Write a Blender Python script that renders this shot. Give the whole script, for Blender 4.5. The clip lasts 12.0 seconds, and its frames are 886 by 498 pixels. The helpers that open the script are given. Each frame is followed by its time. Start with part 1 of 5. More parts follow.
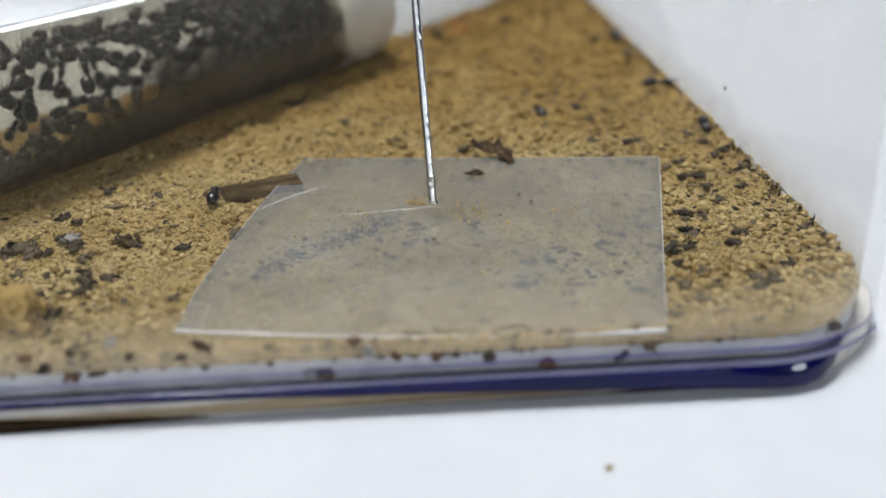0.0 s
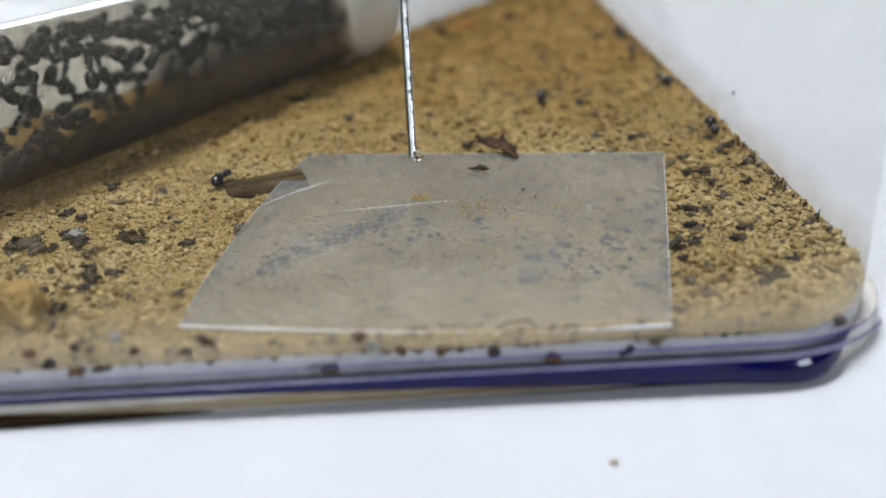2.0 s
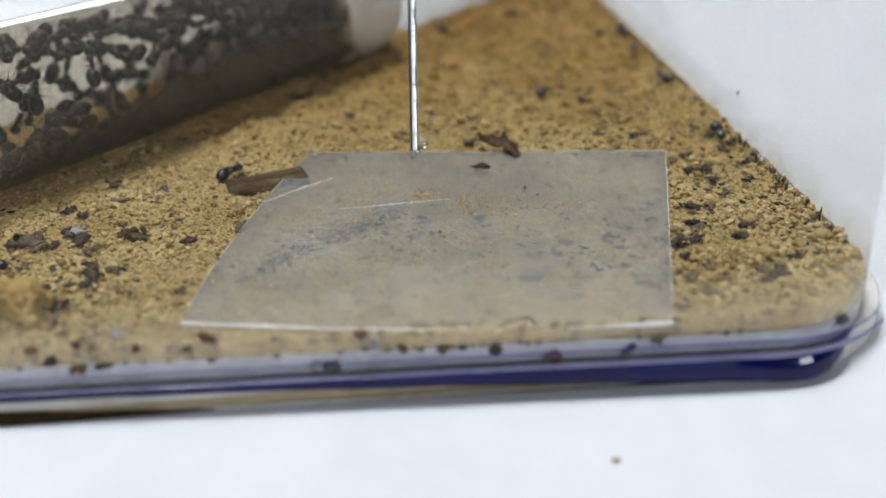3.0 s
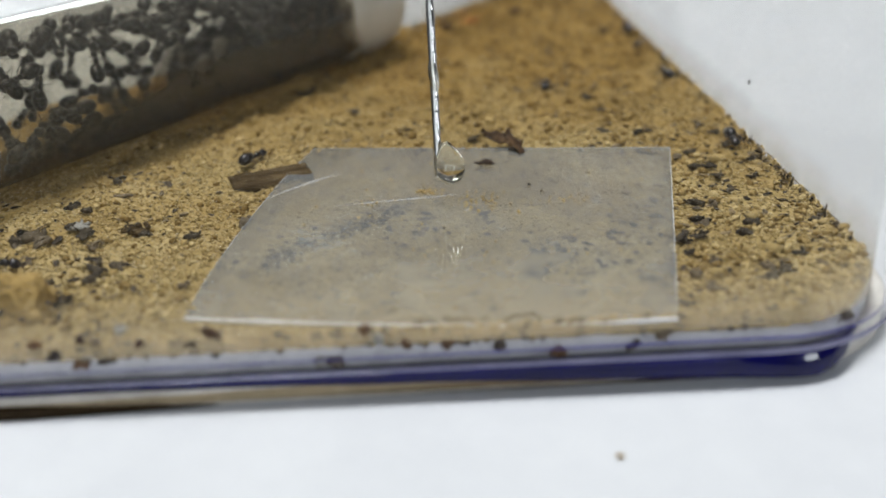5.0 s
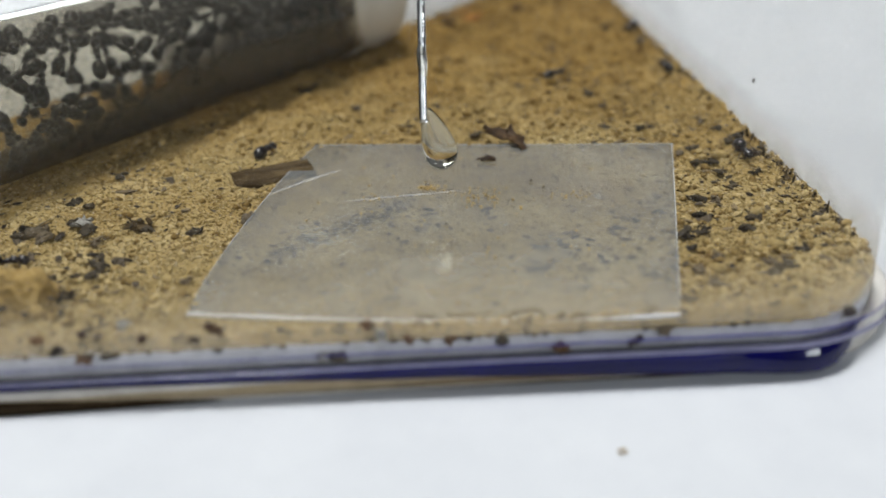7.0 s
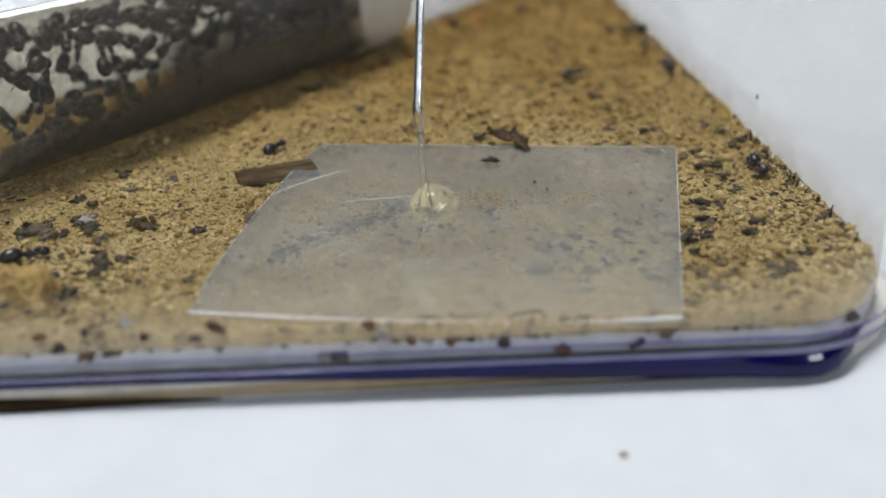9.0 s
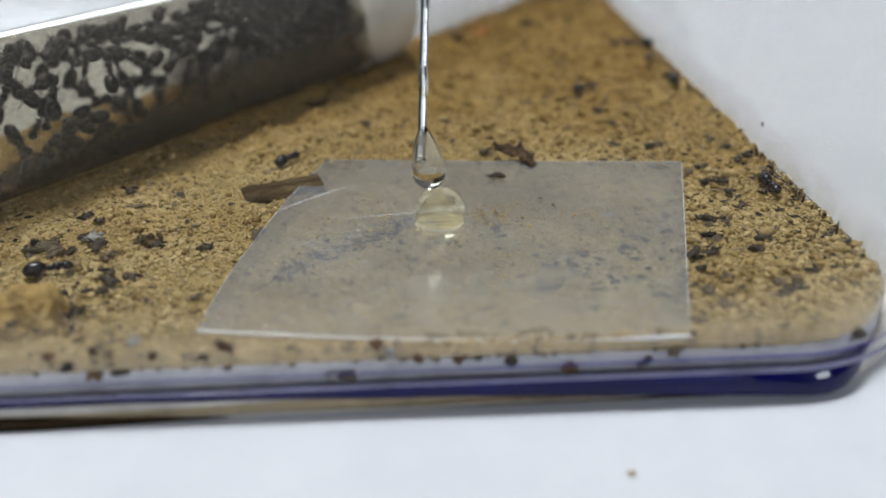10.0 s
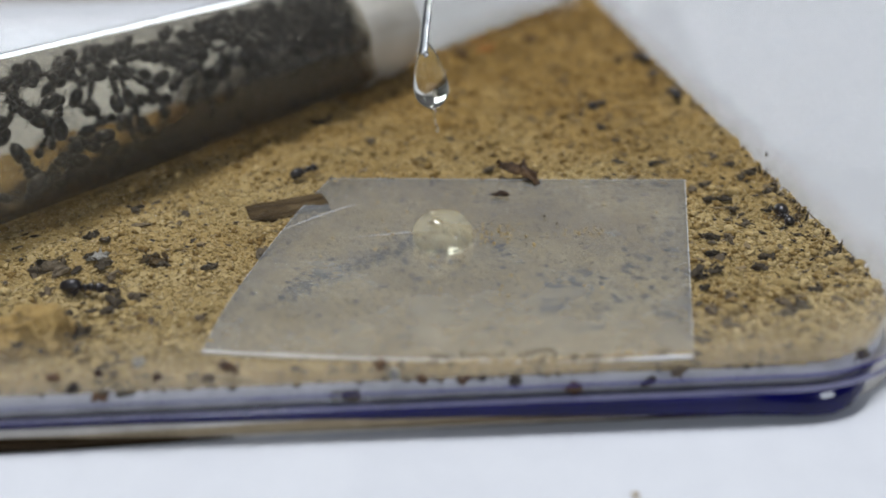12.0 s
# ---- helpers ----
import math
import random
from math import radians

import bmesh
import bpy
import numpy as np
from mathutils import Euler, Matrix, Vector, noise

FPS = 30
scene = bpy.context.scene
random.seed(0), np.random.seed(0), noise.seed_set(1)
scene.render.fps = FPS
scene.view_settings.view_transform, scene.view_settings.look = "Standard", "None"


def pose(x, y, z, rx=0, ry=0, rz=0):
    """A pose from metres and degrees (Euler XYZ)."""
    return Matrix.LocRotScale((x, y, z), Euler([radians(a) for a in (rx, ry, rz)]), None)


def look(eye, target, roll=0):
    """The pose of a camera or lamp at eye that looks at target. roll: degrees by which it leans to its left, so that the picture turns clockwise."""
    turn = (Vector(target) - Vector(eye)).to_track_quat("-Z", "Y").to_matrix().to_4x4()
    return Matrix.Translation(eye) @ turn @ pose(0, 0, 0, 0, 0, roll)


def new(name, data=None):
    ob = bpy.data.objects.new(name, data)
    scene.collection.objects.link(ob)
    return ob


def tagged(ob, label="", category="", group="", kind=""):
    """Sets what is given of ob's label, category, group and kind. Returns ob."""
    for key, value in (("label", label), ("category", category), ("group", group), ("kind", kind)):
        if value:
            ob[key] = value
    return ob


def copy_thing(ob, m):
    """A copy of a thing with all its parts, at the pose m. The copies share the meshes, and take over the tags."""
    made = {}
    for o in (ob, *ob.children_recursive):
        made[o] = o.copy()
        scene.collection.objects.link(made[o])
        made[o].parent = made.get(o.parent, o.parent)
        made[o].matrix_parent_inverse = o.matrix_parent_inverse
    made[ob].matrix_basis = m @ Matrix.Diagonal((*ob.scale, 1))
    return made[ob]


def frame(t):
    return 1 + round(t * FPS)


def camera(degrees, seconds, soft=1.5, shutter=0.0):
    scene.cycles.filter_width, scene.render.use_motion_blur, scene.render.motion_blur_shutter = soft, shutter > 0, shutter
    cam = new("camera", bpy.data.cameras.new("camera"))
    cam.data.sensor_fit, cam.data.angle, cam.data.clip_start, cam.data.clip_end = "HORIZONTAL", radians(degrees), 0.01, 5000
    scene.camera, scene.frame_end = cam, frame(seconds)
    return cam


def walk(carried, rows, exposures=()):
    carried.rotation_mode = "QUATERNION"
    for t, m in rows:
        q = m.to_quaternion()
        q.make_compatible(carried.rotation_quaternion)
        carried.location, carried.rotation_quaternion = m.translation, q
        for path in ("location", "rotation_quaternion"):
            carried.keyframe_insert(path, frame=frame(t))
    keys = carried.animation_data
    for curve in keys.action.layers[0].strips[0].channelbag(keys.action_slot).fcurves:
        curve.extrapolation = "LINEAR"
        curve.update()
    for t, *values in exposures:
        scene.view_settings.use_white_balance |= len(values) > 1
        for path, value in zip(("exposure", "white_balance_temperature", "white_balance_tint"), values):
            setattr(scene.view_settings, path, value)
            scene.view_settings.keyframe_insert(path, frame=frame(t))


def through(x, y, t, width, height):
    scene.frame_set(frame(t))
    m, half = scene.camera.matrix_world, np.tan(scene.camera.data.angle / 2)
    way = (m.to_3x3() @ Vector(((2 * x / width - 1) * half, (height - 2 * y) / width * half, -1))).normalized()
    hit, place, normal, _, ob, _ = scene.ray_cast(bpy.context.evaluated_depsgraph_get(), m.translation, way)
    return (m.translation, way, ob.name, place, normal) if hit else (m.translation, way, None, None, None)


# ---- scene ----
# All lengths below are in millimetres; part() and at_mm() turn them into metres.
cam = camera(46.0, 12.0, soft=1.6)
# a close-up lens: sharp about the needle, soft towards the near wall and the far sand
cam.data.dof.use_dof = True
cam.data.dof.focus_distance = 0.095
cam.data.dof.aperture_fstop = 21.0
PATH = [
    (0, (0.000003, -0.076707, 0.036615), (0.005238, 0.014311, -0.004474), -1.428),
    (0.5, (0.000076, -0.076808, 0.036728), (0.005242, 0.014190, -0.004414), -1.474),
    (1, (0.000005, -0.076779, 0.036640), (0.005150, 0.014248, -0.004440), -1.462),
    (1.5, (-0.000069, -0.076700, 0.036369), (0.004867, 0.014281, -0.004840), -1.515),
    (2, (-0.000115, -0.076680, 0.036436), (0.004812, 0.014244, -0.004899), -1.514),
    (2.5, (-0.000079, -0.076668, 0.036368), (0.004750, 0.014248, -0.004996), -1.537),
    (3, (-0.000161, -0.076682, 0.036353), (0.004651, 0.014198, -0.005090), -1.496),
    (5, (-0.000246, -0.076633, 0.036054), (0.004278, 0.014226, -0.005469), -1.482),
    (5.5, (-0.000347, -0.076689, 0.035949), (0.004163, 0.014139, -0.005643), -1.455),
    (6, (-0.000273, -0.076676, 0.035913), (0.004144, 0.014135, -0.005729), -1.534),
    (6.5, (-0.000242, -0.076684, 0.035900), (0.004128, 0.014092, -0.005820), -1.506),
    (7, (-0.000299, -0.076678, 0.035892), (0.004054, 0.014107, -0.005810), -1.517),
    (9, (-0.000376, -0.076677, 0.035903), (0.003801, 0.014151, -0.005725), -0.991),
    (9.5, (-0.000390, -0.076680, 0.036062), (0.003869, 0.014240, -0.005357), -1.006),
    (10, (-0.000643, -0.076511, 0.036613), (0.003254, 0.014669, -0.004264), -1.140),
    (10.5, (-0.000791, -0.076390, 0.037161), (0.002894, 0.015142, -0.002944), -1.241),
    (11, (-0.000712, -0.076469, 0.037464), (0.002880, 0.015187, -0.002363), -1.319),
    (11.5, (-0.000584, -0.076496, 0.037392), (0.002943, 0.015139, -0.002492), -1.342),
    (12, (-0.000556, -0.076486, 0.037341), (0.002927, 0.015154, -0.002533), -1.325),
]
EXPOSURE = [
    (0.0, -0.52, 6450, 9),
    (1.0, -0.51, 6400, 9),
    (2.2, -0.48, 6340, 9),
    (3.2, -0.47, 6400, 8),
    (5.0, -0.53, 6610, 7),
    (7.2, -0.56, 6590, 7),
    (9.0, -0.60, 6450, 8),
    (10.5, -0.67, 6350, 9),
    (12.0, -0.69, 6300, 10),
]
walk(cam, [(t, look(eye, target, roll)) for t, eye, target, roll in PATH], EXPOSURE)

# ---- world and lamps ----
world = bpy.data.worlds.new("room_air")
world.use_nodes = True
scene.world = world
world.node_tree.nodes["Background"].inputs[0].default_value = (0.80, 0.88, 1.0, 1)
world.node_tree.nodes["Background"].inputs[1].default_value = 0.3


def area_lamp(name, eye, target, wide, high, watts, colour):
    data = bpy.data.lights.new(name, "AREA")
    data.shape, data.size, data.size_y, data.energy, data.color = "RECTANGLE", wide, high, watts, colour
    ob = new(name, data)
    ob.matrix_world = look(eye, target)
    return ob


area_lamp("ceiling_lamp", (-0.18, 0.19, 1.12), (0, 0.03, 0), 0.36, 0.36, 23.5, (0.98, 0.98, 1.0))
# windows out of view, assumed from gleams on needle, blue corner and tube
area_lamp("window_light", (-0.35, -1.59, 0.75), (-0.35, 0.0, 0.5), 2.1, 0.9, 13.0, (0.90, 0.95, 1.0))
area_lamp("window_light", (1.59, -1.45, 0.5), (0, -0.7, 0.4), 0.42, 0.6, 20.0, (0.90, 0.95, 1.0))
area_lamp("window_light", (-0.7, 1.59, 0.285), (-0.6, 0.0, 0.285), 1.2, 0.41, 11.5, (0.90, 0.95, 1.0))


# ---- material helpers ----
def nodes_of(name):
    m = bpy.data.materials.new(name)
    m.use_nodes = True
    nt = m.node_tree
    nt.nodes.clear()
    out = nt.nodes.new("ShaderNodeOutputMaterial")
    return m, nt, out


def put(nt, kind, **values):
    n = nt.nodes.new(kind)
    for key, value in values.items():
        n.inputs[key.replace("_", " ")].default_value = value
    return n


def ramp(nt, source, stops):
    r = nt.nodes.new("ShaderNodeValToRGB")
    while len(r.color_ramp.elements) < len(stops):
        r.color_ramp.elements.new(0.5)
    for e, (at, colour) in zip(r.color_ramp.elements, stops):
        e.position, e.color = at, (*colour, 1)
    nt.links.new(source, r.inputs[0])
    return r


def grained(name, stops, scale, rough=0.8, *rest, stretch=None, **more):
    m = grained_plain(name, stops, scale, rough, *rest, **more)
    if stretch:  # grain drawn out along an axis of the thing
        nt = m.node_tree
        mp = nt.nodes.new("ShaderNodeMapping")
        mp.inputs["Scale"].default_value = stretch
        co = next(n for n in nt.nodes if n.type == "TEX_COORD")
        ends = [link.to_socket for link in co.outputs["Object"].links]
        nt.links.new(co.outputs["Object"], mp.inputs["Vector"])
        for end in ends:
            nt.links.new(mp.outputs[0], end)
    return m


def grained_plain(name, stops, scale, rough=0.8, bump=0.0, bump_scale=None, island=False, metal=0.0, spec=0.3, detail=5.0, per_object=0.0):
    """A rough or glossy surface whose colour varies by noise at two scales; scale in features per metre."""
    m, nt, out = nodes_of(name)
    co = nt.nodes.new("ShaderNodeTexCoord")
    big = put(nt, "ShaderNodeTexNoise", Scale=scale, Detail=detail, Roughness=0.6)
    nt.links.new(co.outputs["Object"], big.inputs["Vector"])
    fine = put(nt, "ShaderNodeTexNoise", Scale=scale * 7, Detail=3.0)
    nt.links.new(co.outputs["Object"], fine.inputs["Vector"])
    mix = nt.nodes.new("ShaderNodeMath")
    mix.operation = "MULTIPLY_ADD"
    mix.inputs[1].default_value = 0.4
    nt.links.new(fine.outputs["Fac"], mix.inputs[0])
    half = nt.nodes.new("ShaderNodeMath")
    half.operation = "MULTIPLY_ADD"
    half.inputs[1].default_value, half.inputs[2].default_value = 0.6, 0.0
    nt.links.new(big.outputs["Fac"], half.inputs[0])
    nt.links.new(half.outputs[0], mix.inputs[2])
    value = mix.outputs[0]
    if island or per_object:
        if island:
            src = nt.nodes.new("ShaderNodeNewGeometry").outputs["Random Per Island"]
        else:
            src = nt.nodes.new("ShaderNodeObjectInfo").outputs["Random"]
        add = nt.nodes.new("ShaderNodeMath")
        add.operation = "MULTIPLY_ADD"
        add.inputs[1].default_value = 0.7 if island else per_object
        nt.links.new(src, add.inputs[0])
        low = nt.nodes.new("ShaderNodeMath")
        low.operation = "MULTIPLY_ADD"
        low.inputs[1].default_value, low.inputs[2].default_value = 1.0, -0.35 if island else -per_object / 2
        nt.links.new(value, low.inputs[0])
        nt.links.new(low.outputs[0], add.inputs[2])
        value = add.outputs[0]
    r = ramp(nt, value, stops)
    b = put(nt, "ShaderNodeBsdfPrincipled", Roughness=rough, Metallic=metal)
    b.inputs["Specular IOR Level"].default_value = spec
    nt.links.new(r.outputs[0], b.inputs["Base Color"])
    if bump:
        bn = put(nt, "ShaderNodeTexNoise", Scale=bump_scale or scale * 4, Detail=6.0)
        nt.links.new(co.outputs["Object"], bn.inputs["Vector"])
        bp = put(nt, "ShaderNodeBump", Strength=bump, Distance=0.0004)
        nt.links.new(bn.outputs["Fac"], bp.inputs["Height"])
        nt.links.new(bp.outputs[0], b.inputs["Normal"])
    nt.links.new(b.outputs[0], out.inputs[0])
    return m


def clear(name, tint, haze=0.0, haze_colour=(0.8, 0.8, 0.8), gloss=0.6, power=4.0, rough=0.03, haze_scale=300.0, through=0.5):
    """Clear thin plastic or glass: lets the light straight through, mirrors by Fresnel, and may carry a thin haze."""
    m, nt, out = nodes_of(name)
    tr = put(nt, "ShaderNodeBsdfTransparent", Color=(*tint, 1))
    gl = put(nt, "ShaderNodeBsdfGlossy", Roughness=rough)
    fr = put(nt, "ShaderNodeLayerWeight", Blend=0.5)
    steep = nt.nodes.new("ShaderNodeMath")
    steep.operation = "POWER"
    steep.inputs[1].default_value = power
    nt.links.new(fr.outputs["Facing"], steep.inputs[0])
    k = nt.nodes.new("ShaderNodeMath")
    k.operation = "MULTIPLY_ADD"
    k.inputs[1].default_value, k.inputs[2].default_value = gloss, 0.015 * gloss
    nt.links.new(steep.outputs[0], k.inputs[0])
    base = tr.outputs[0]
    if haze:
        di = put(nt, "ShaderNodeBsdfDiffuse", Color=(*haze_colour, 1))
        tl = put(nt, "ShaderNodeBsdfTranslucent", Color=(*haze_colour, 1))
        both = nt.nodes.new("ShaderNodeMixShader")
        both.inputs[0].default_value = through
        nt.links.new(di.outputs[0], both.inputs[1])
        nt.links.new(tl.outputs[0], both.inputs[2])
        co = nt.nodes.new("ShaderNodeTexCoord")
        no = put(nt, "ShaderNodeTexNoise", Scale=haze_scale, Detail=6.0, Roughness=0.7)
        nt.links.new(co.outputs["Object"], no.inputs["Vector"])
        rr = ramp(nt, no.outputs["Fac"], [(0.25, (haze * 0.55,) * 3), (0.75, (min(1, haze * 1.4),) * 3)])
        hz = nt.nodes.new("ShaderNodeMixShader")
        nt.links.new(rr.outputs[0], hz.inputs[0])
        nt.links.new(tr.outputs[0], hz.inputs[1])
        nt.links.new(both.outputs[0], hz.inputs[2])
        base = hz.outputs[0]
    mx = nt.nodes.new("ShaderNodeMixShader")
    nt.links.new(k.outputs[0], mx.inputs[0])
    nt.links.new(base, mx.inputs[1])
    nt.links.new(gl.outputs[0], mx.inputs[2])
    nt.links.new(mx.outputs[0], out.inputs[0])
    return m


def liquid(name, tint, ior=1.36):
    m, nt, out = nodes_of(name)
    g = put(nt, "ShaderNodeBsdfGlass", Color=(*tint, 1), Roughness=0.0, IOR=ior)
    nt.links.new(g.outputs[0], out.inputs[0])
    return m


def far_falloff(material):
    """Gives sand deeper orange blotches and painted light falloff towards the tube's far end."""
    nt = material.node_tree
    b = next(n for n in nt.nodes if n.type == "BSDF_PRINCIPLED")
    # the sand's colour before the falloff is painted in
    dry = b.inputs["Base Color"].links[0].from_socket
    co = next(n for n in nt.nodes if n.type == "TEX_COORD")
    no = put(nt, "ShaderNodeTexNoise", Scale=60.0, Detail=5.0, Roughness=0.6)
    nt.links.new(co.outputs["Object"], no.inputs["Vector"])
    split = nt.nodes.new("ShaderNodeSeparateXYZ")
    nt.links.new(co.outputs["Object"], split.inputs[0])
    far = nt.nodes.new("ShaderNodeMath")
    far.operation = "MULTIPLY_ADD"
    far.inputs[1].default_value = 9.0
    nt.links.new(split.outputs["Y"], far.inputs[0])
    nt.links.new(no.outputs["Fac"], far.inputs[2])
    tinted = nt.nodes.new("ShaderNodeMapRange")
    tinted.inputs["From Min"].default_value, tinted.inputs["From Max"].default_value = 0.56, 1.05
    nt.links.new(far.outputs[0], tinted.inputs["Value"])
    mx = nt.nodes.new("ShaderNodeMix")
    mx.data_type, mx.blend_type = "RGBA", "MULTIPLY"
    nt.links.new(tinted.outputs[0], mx.inputs[0])
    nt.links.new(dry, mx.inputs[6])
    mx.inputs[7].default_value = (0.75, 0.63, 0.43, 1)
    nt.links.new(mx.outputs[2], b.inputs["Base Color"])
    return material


def waste_material():
    """Brown waste smeared on the inside of the glass, as thick as the mesh's density says, and blotchy."""
    m, nt, out = nodes_of("tube_waste")
    co = nt.nodes.new("ShaderNodeTexCoord")
    no = put(nt, "ShaderNodeTexNoise", Scale=230.0, Detail=6.0, Roughness=0.65)
    nt.links.new(co.outputs["Object"], no.inputs["Vector"])
    thick = nt.nodes.new("ShaderNodeAttribute")
    thick.attribute_name = "waste_cover"
    k = nt.nodes.new("ShaderNodeMath")
    k.operation = "MULTIPLY_ADD"
    k.inputs[1].default_value = 0.9
    nt.links.new(no.outputs["Fac"], k.inputs[0])
    nt.links.new(thick.outputs["Fac"], k.inputs[2])
    cover = ramp(nt, k.outputs[0], [(0.36, (0.0, 0.0, 0.0)), (0.95, (0.62, 0.62, 0.62)), (1.0, (0.74, 0.74, 0.74))])
    stain = ramp(nt, k.outputs[0], [(0.40, (1.0, 1.0, 1.0)), (0.75, (0.58, 0.50, 0.39)), (1.0, (0.32, 0.26, 0.17))])
    tr = nt.nodes.new("ShaderNodeBsdfTransparent")
    nt.links.new(stain.outputs[0], tr.inputs["Color"])
    di = put(nt, "ShaderNodeBsdfDiffuse", Color=(0.056, 0.051, 0.043, 1))
    mx = nt.nodes.new("ShaderNodeMixShader")
    nt.links.new(cover.outputs[0], mx.inputs[0])
    nt.links.new(tr.outputs[0], mx.inputs[1])
    nt.links.new(di.outputs[0], mx.inputs[2])
    nt.links.new(mx.outputs[0], out.inputs[0])
    return m


SAND = far_falloff(grained("sand", [(0.25, (0.152, 0.103, 0.040)), (0.5, (0.354, 0.262, 0.111)), (0.75, (0.535, 0.434, 0.239))], 90, 0.95, 0.9, 1500, spec=0.1))
GRAIN = far_falloff(grained("sand_grain", [(0.1, (0.186, 0.130, 0.048)), (0.5, (0.388, 0.290, 0.123)), (0.95, (0.596, 0.488, 0.281))], 900, 0.9, island=True, spec=0.1))
CAKED = far_falloff(grained("caked_sand", [(0.3, (0.218, 0.145, 0.052)), (0.5, (0.383, 0.276, 0.114)), (0.7, (0.525, 0.408, 0.198))], 700, 0.95, 0.9, 2500, island=True, spec=0.1))
LUMP = grained("lump_sand", [(0.36, (0.13, 0.10, 0.06)), (0.47, (0.37, 0.25, 0.09)), (0.7, (0.48, 0.35, 0.16))], 300, 0.95, 0.9, 2000, spec=0.1)
LIT_GRAIN = far_falloff(grained("lit_grain", [(0.1, (0.344, 0.248, 0.112)), (0.5, (0.485, 0.378, 0.205)), (0.95, (0.606, 0.507, 0.337))], 900, 0.9, island=True, spec=0.1))
DEBRIS = grained("dark_debris", [(0.2, (0.028, 0.022, 0.016)), (0.55, (0.092, 0.073, 0.050)), (0.9, (0.24, 0.18, 0.10))], 700, 0.9, 0.4, 3000, island=True, spec=0.1)
BIT = grained("dark_bit", [(0.2, (0.029, 0.025, 0.019)), (0.55, (0.090, 0.074, 0.052)), (0.9, (0.22, 0.17, 0.11))], 900, 0.9, 0.5, 3000, per_object=0.45, spec=0.05)
BROWN_BIT = grained("brown_bit", [(0.2, (0.025, 0.013, 0.006)), (0.8, (0.13, 0.070, 0.028))], 700, 0.6, 0.4, 3000, per_object=0.6)
ORANGE_BIT = grained("orange_bit", [(0.2, (0.17, 0.062, 0.008)), (0.8, (0.42, 0.19, 0.035))], 500, 0.7, 0.4, 2500)
PALE_BIT = grained("pale_bit", [(0.2, (0.20, 0.19, 0.16)), (0.8, (0.34, 0.33, 0.30))], 700, 0.8, 0.3, 3000)
# wood brown, used for the painted shadow line under the base
SHADOW_BROWN = grained("wood_chip", [(0.25, (0.012, 0.008, 0.003)), (0.55, (0.045, 0.027, 0.010)), (0.8, (0.12, 0.072, 0.028))], 450, 0.9, 0.9, 2500, spec=0.1)
HUSK = grained("dry_husk", [(0.3, (0.014, 0.008, 0.004)), (0.5, (0.060, 0.033, 0.015)), (0.75, (0.20, 0.115, 0.05))], 600, 0.7, 0.7, 2200, spec=0.2)
CHIP = grained("weathered_wood", [(0.3, (0.020, 0.013, 0.006)), (0.48, (0.060, 0.041, 0.020)), (0.68, (0.14, 0.10, 0.052))], 900, 0.9, 0.9, 2500, spec=0.05, stretch=(0.12, 1.0, 1.0))
WASTE = waste_material()
CHITIN = grained("ant_shell", [(0.3, (0.006, 0.005, 0.006)), (0.8, (0.022, 0.017, 0.016))], 900, 0.28, 0.1, 5000, spec=0.5)
LEG = grained("ant_leg", [(0.3, (0.012, 0.008, 0.007)), (0.8, (0.05, 0.025, 0.015))], 900, 0.4, spec=0.5)
STEEL = grained("steel", [(0.3, (0.40, 0.40, 0.41)), (0.7, (0.80, 0.80, 0.80))], 900, 0.05, 0.3, 900, metal=1.0)
CLEAR = clear("clear_plastic", (0.95, 0.95, 0.945), haze=0.003, haze_colour=(0.85, 0.87, 0.9), gloss=0.15, haze_scale=120)
GLASS = clear("tube_glass", (0.978, 0.974, 0.962), gloss=1.0, power=5.0, haze=0.004, haze_colour=(0.8, 0.8, 0.8), haze_scale=150)
FILM = clear("tan_glass", (0.81, 0.78, 0.70), gloss=0.05, haze=0.17, haze_colour=(0.37, 0.355, 0.31), haze_scale=120)
SHEET = clear("frosted_sheet", (0.82, 0.84, 0.885), haze=0.42, haze_colour=(0.58, 0.63, 0.67), gloss=0.9, power=1.8, rough=0.2, haze_scale=130)
SCRATCH = clear("scuffed_film", (0.97, 0.97, 0.975), haze=0.2, haze_colour=(0.82, 0.83, 0.85), gloss=0.05, haze_scale=1200)
EDGE = grained("cut_edge", [(0.2, (0.55, 0.56, 0.57)), (0.8, (0.72, 0.72, 0.73))], 300, 0.6)
BLUE = grained("blue_plastic", [(0.2, (0.0007, 0.0008, 0.018)), (0.8, (0.0016, 0.0016, 0.080))], 60, 0.06, 0.1, 200, spec=0.30)
RIDGE = clear("pale_ridge", (0.90, 0.89, 0.90), haze=0.62, haze_colour=(0.88, 0.88, 0.93), gloss=0.3, haze_scale=170, through=0.12)
LAVENDER = clear("lavender_highlight", (0.58, 0.58, 0.72), haze=0.46, haze_colour=(0.38, 0.38, 0.50), gloss=0.25, haze_scale=90)
FOOT = clear("clear_foot", (0.93, 0.91, 0.87), haze=0.6, haze_colour=(0.90, 0.87, 0.82), gloss=0.3, haze_scale=90, through=0.15)
SEAM = clear("blue_seam", (0.40, 0.40, 0.80), haze=0.55, haze_colour=(0.10, 0.10, 0.42), gloss=0.25, haze_scale=60)
DARK_BROWN = clear("dark_brown_film", (0.42, 0.34, 0.25), haze=0.52, haze_colour=(0.05, 0.036, 0.022), gloss=0.1, haze_scale=160, through=0.2)
REFRACTED = clear("foot_refraction", (0.86, 0.79, 0.66), haze=0.36, haze_colour=(0.40, 0.32, 0.21), gloss=0.2, haze_scale=110, through=0.2)
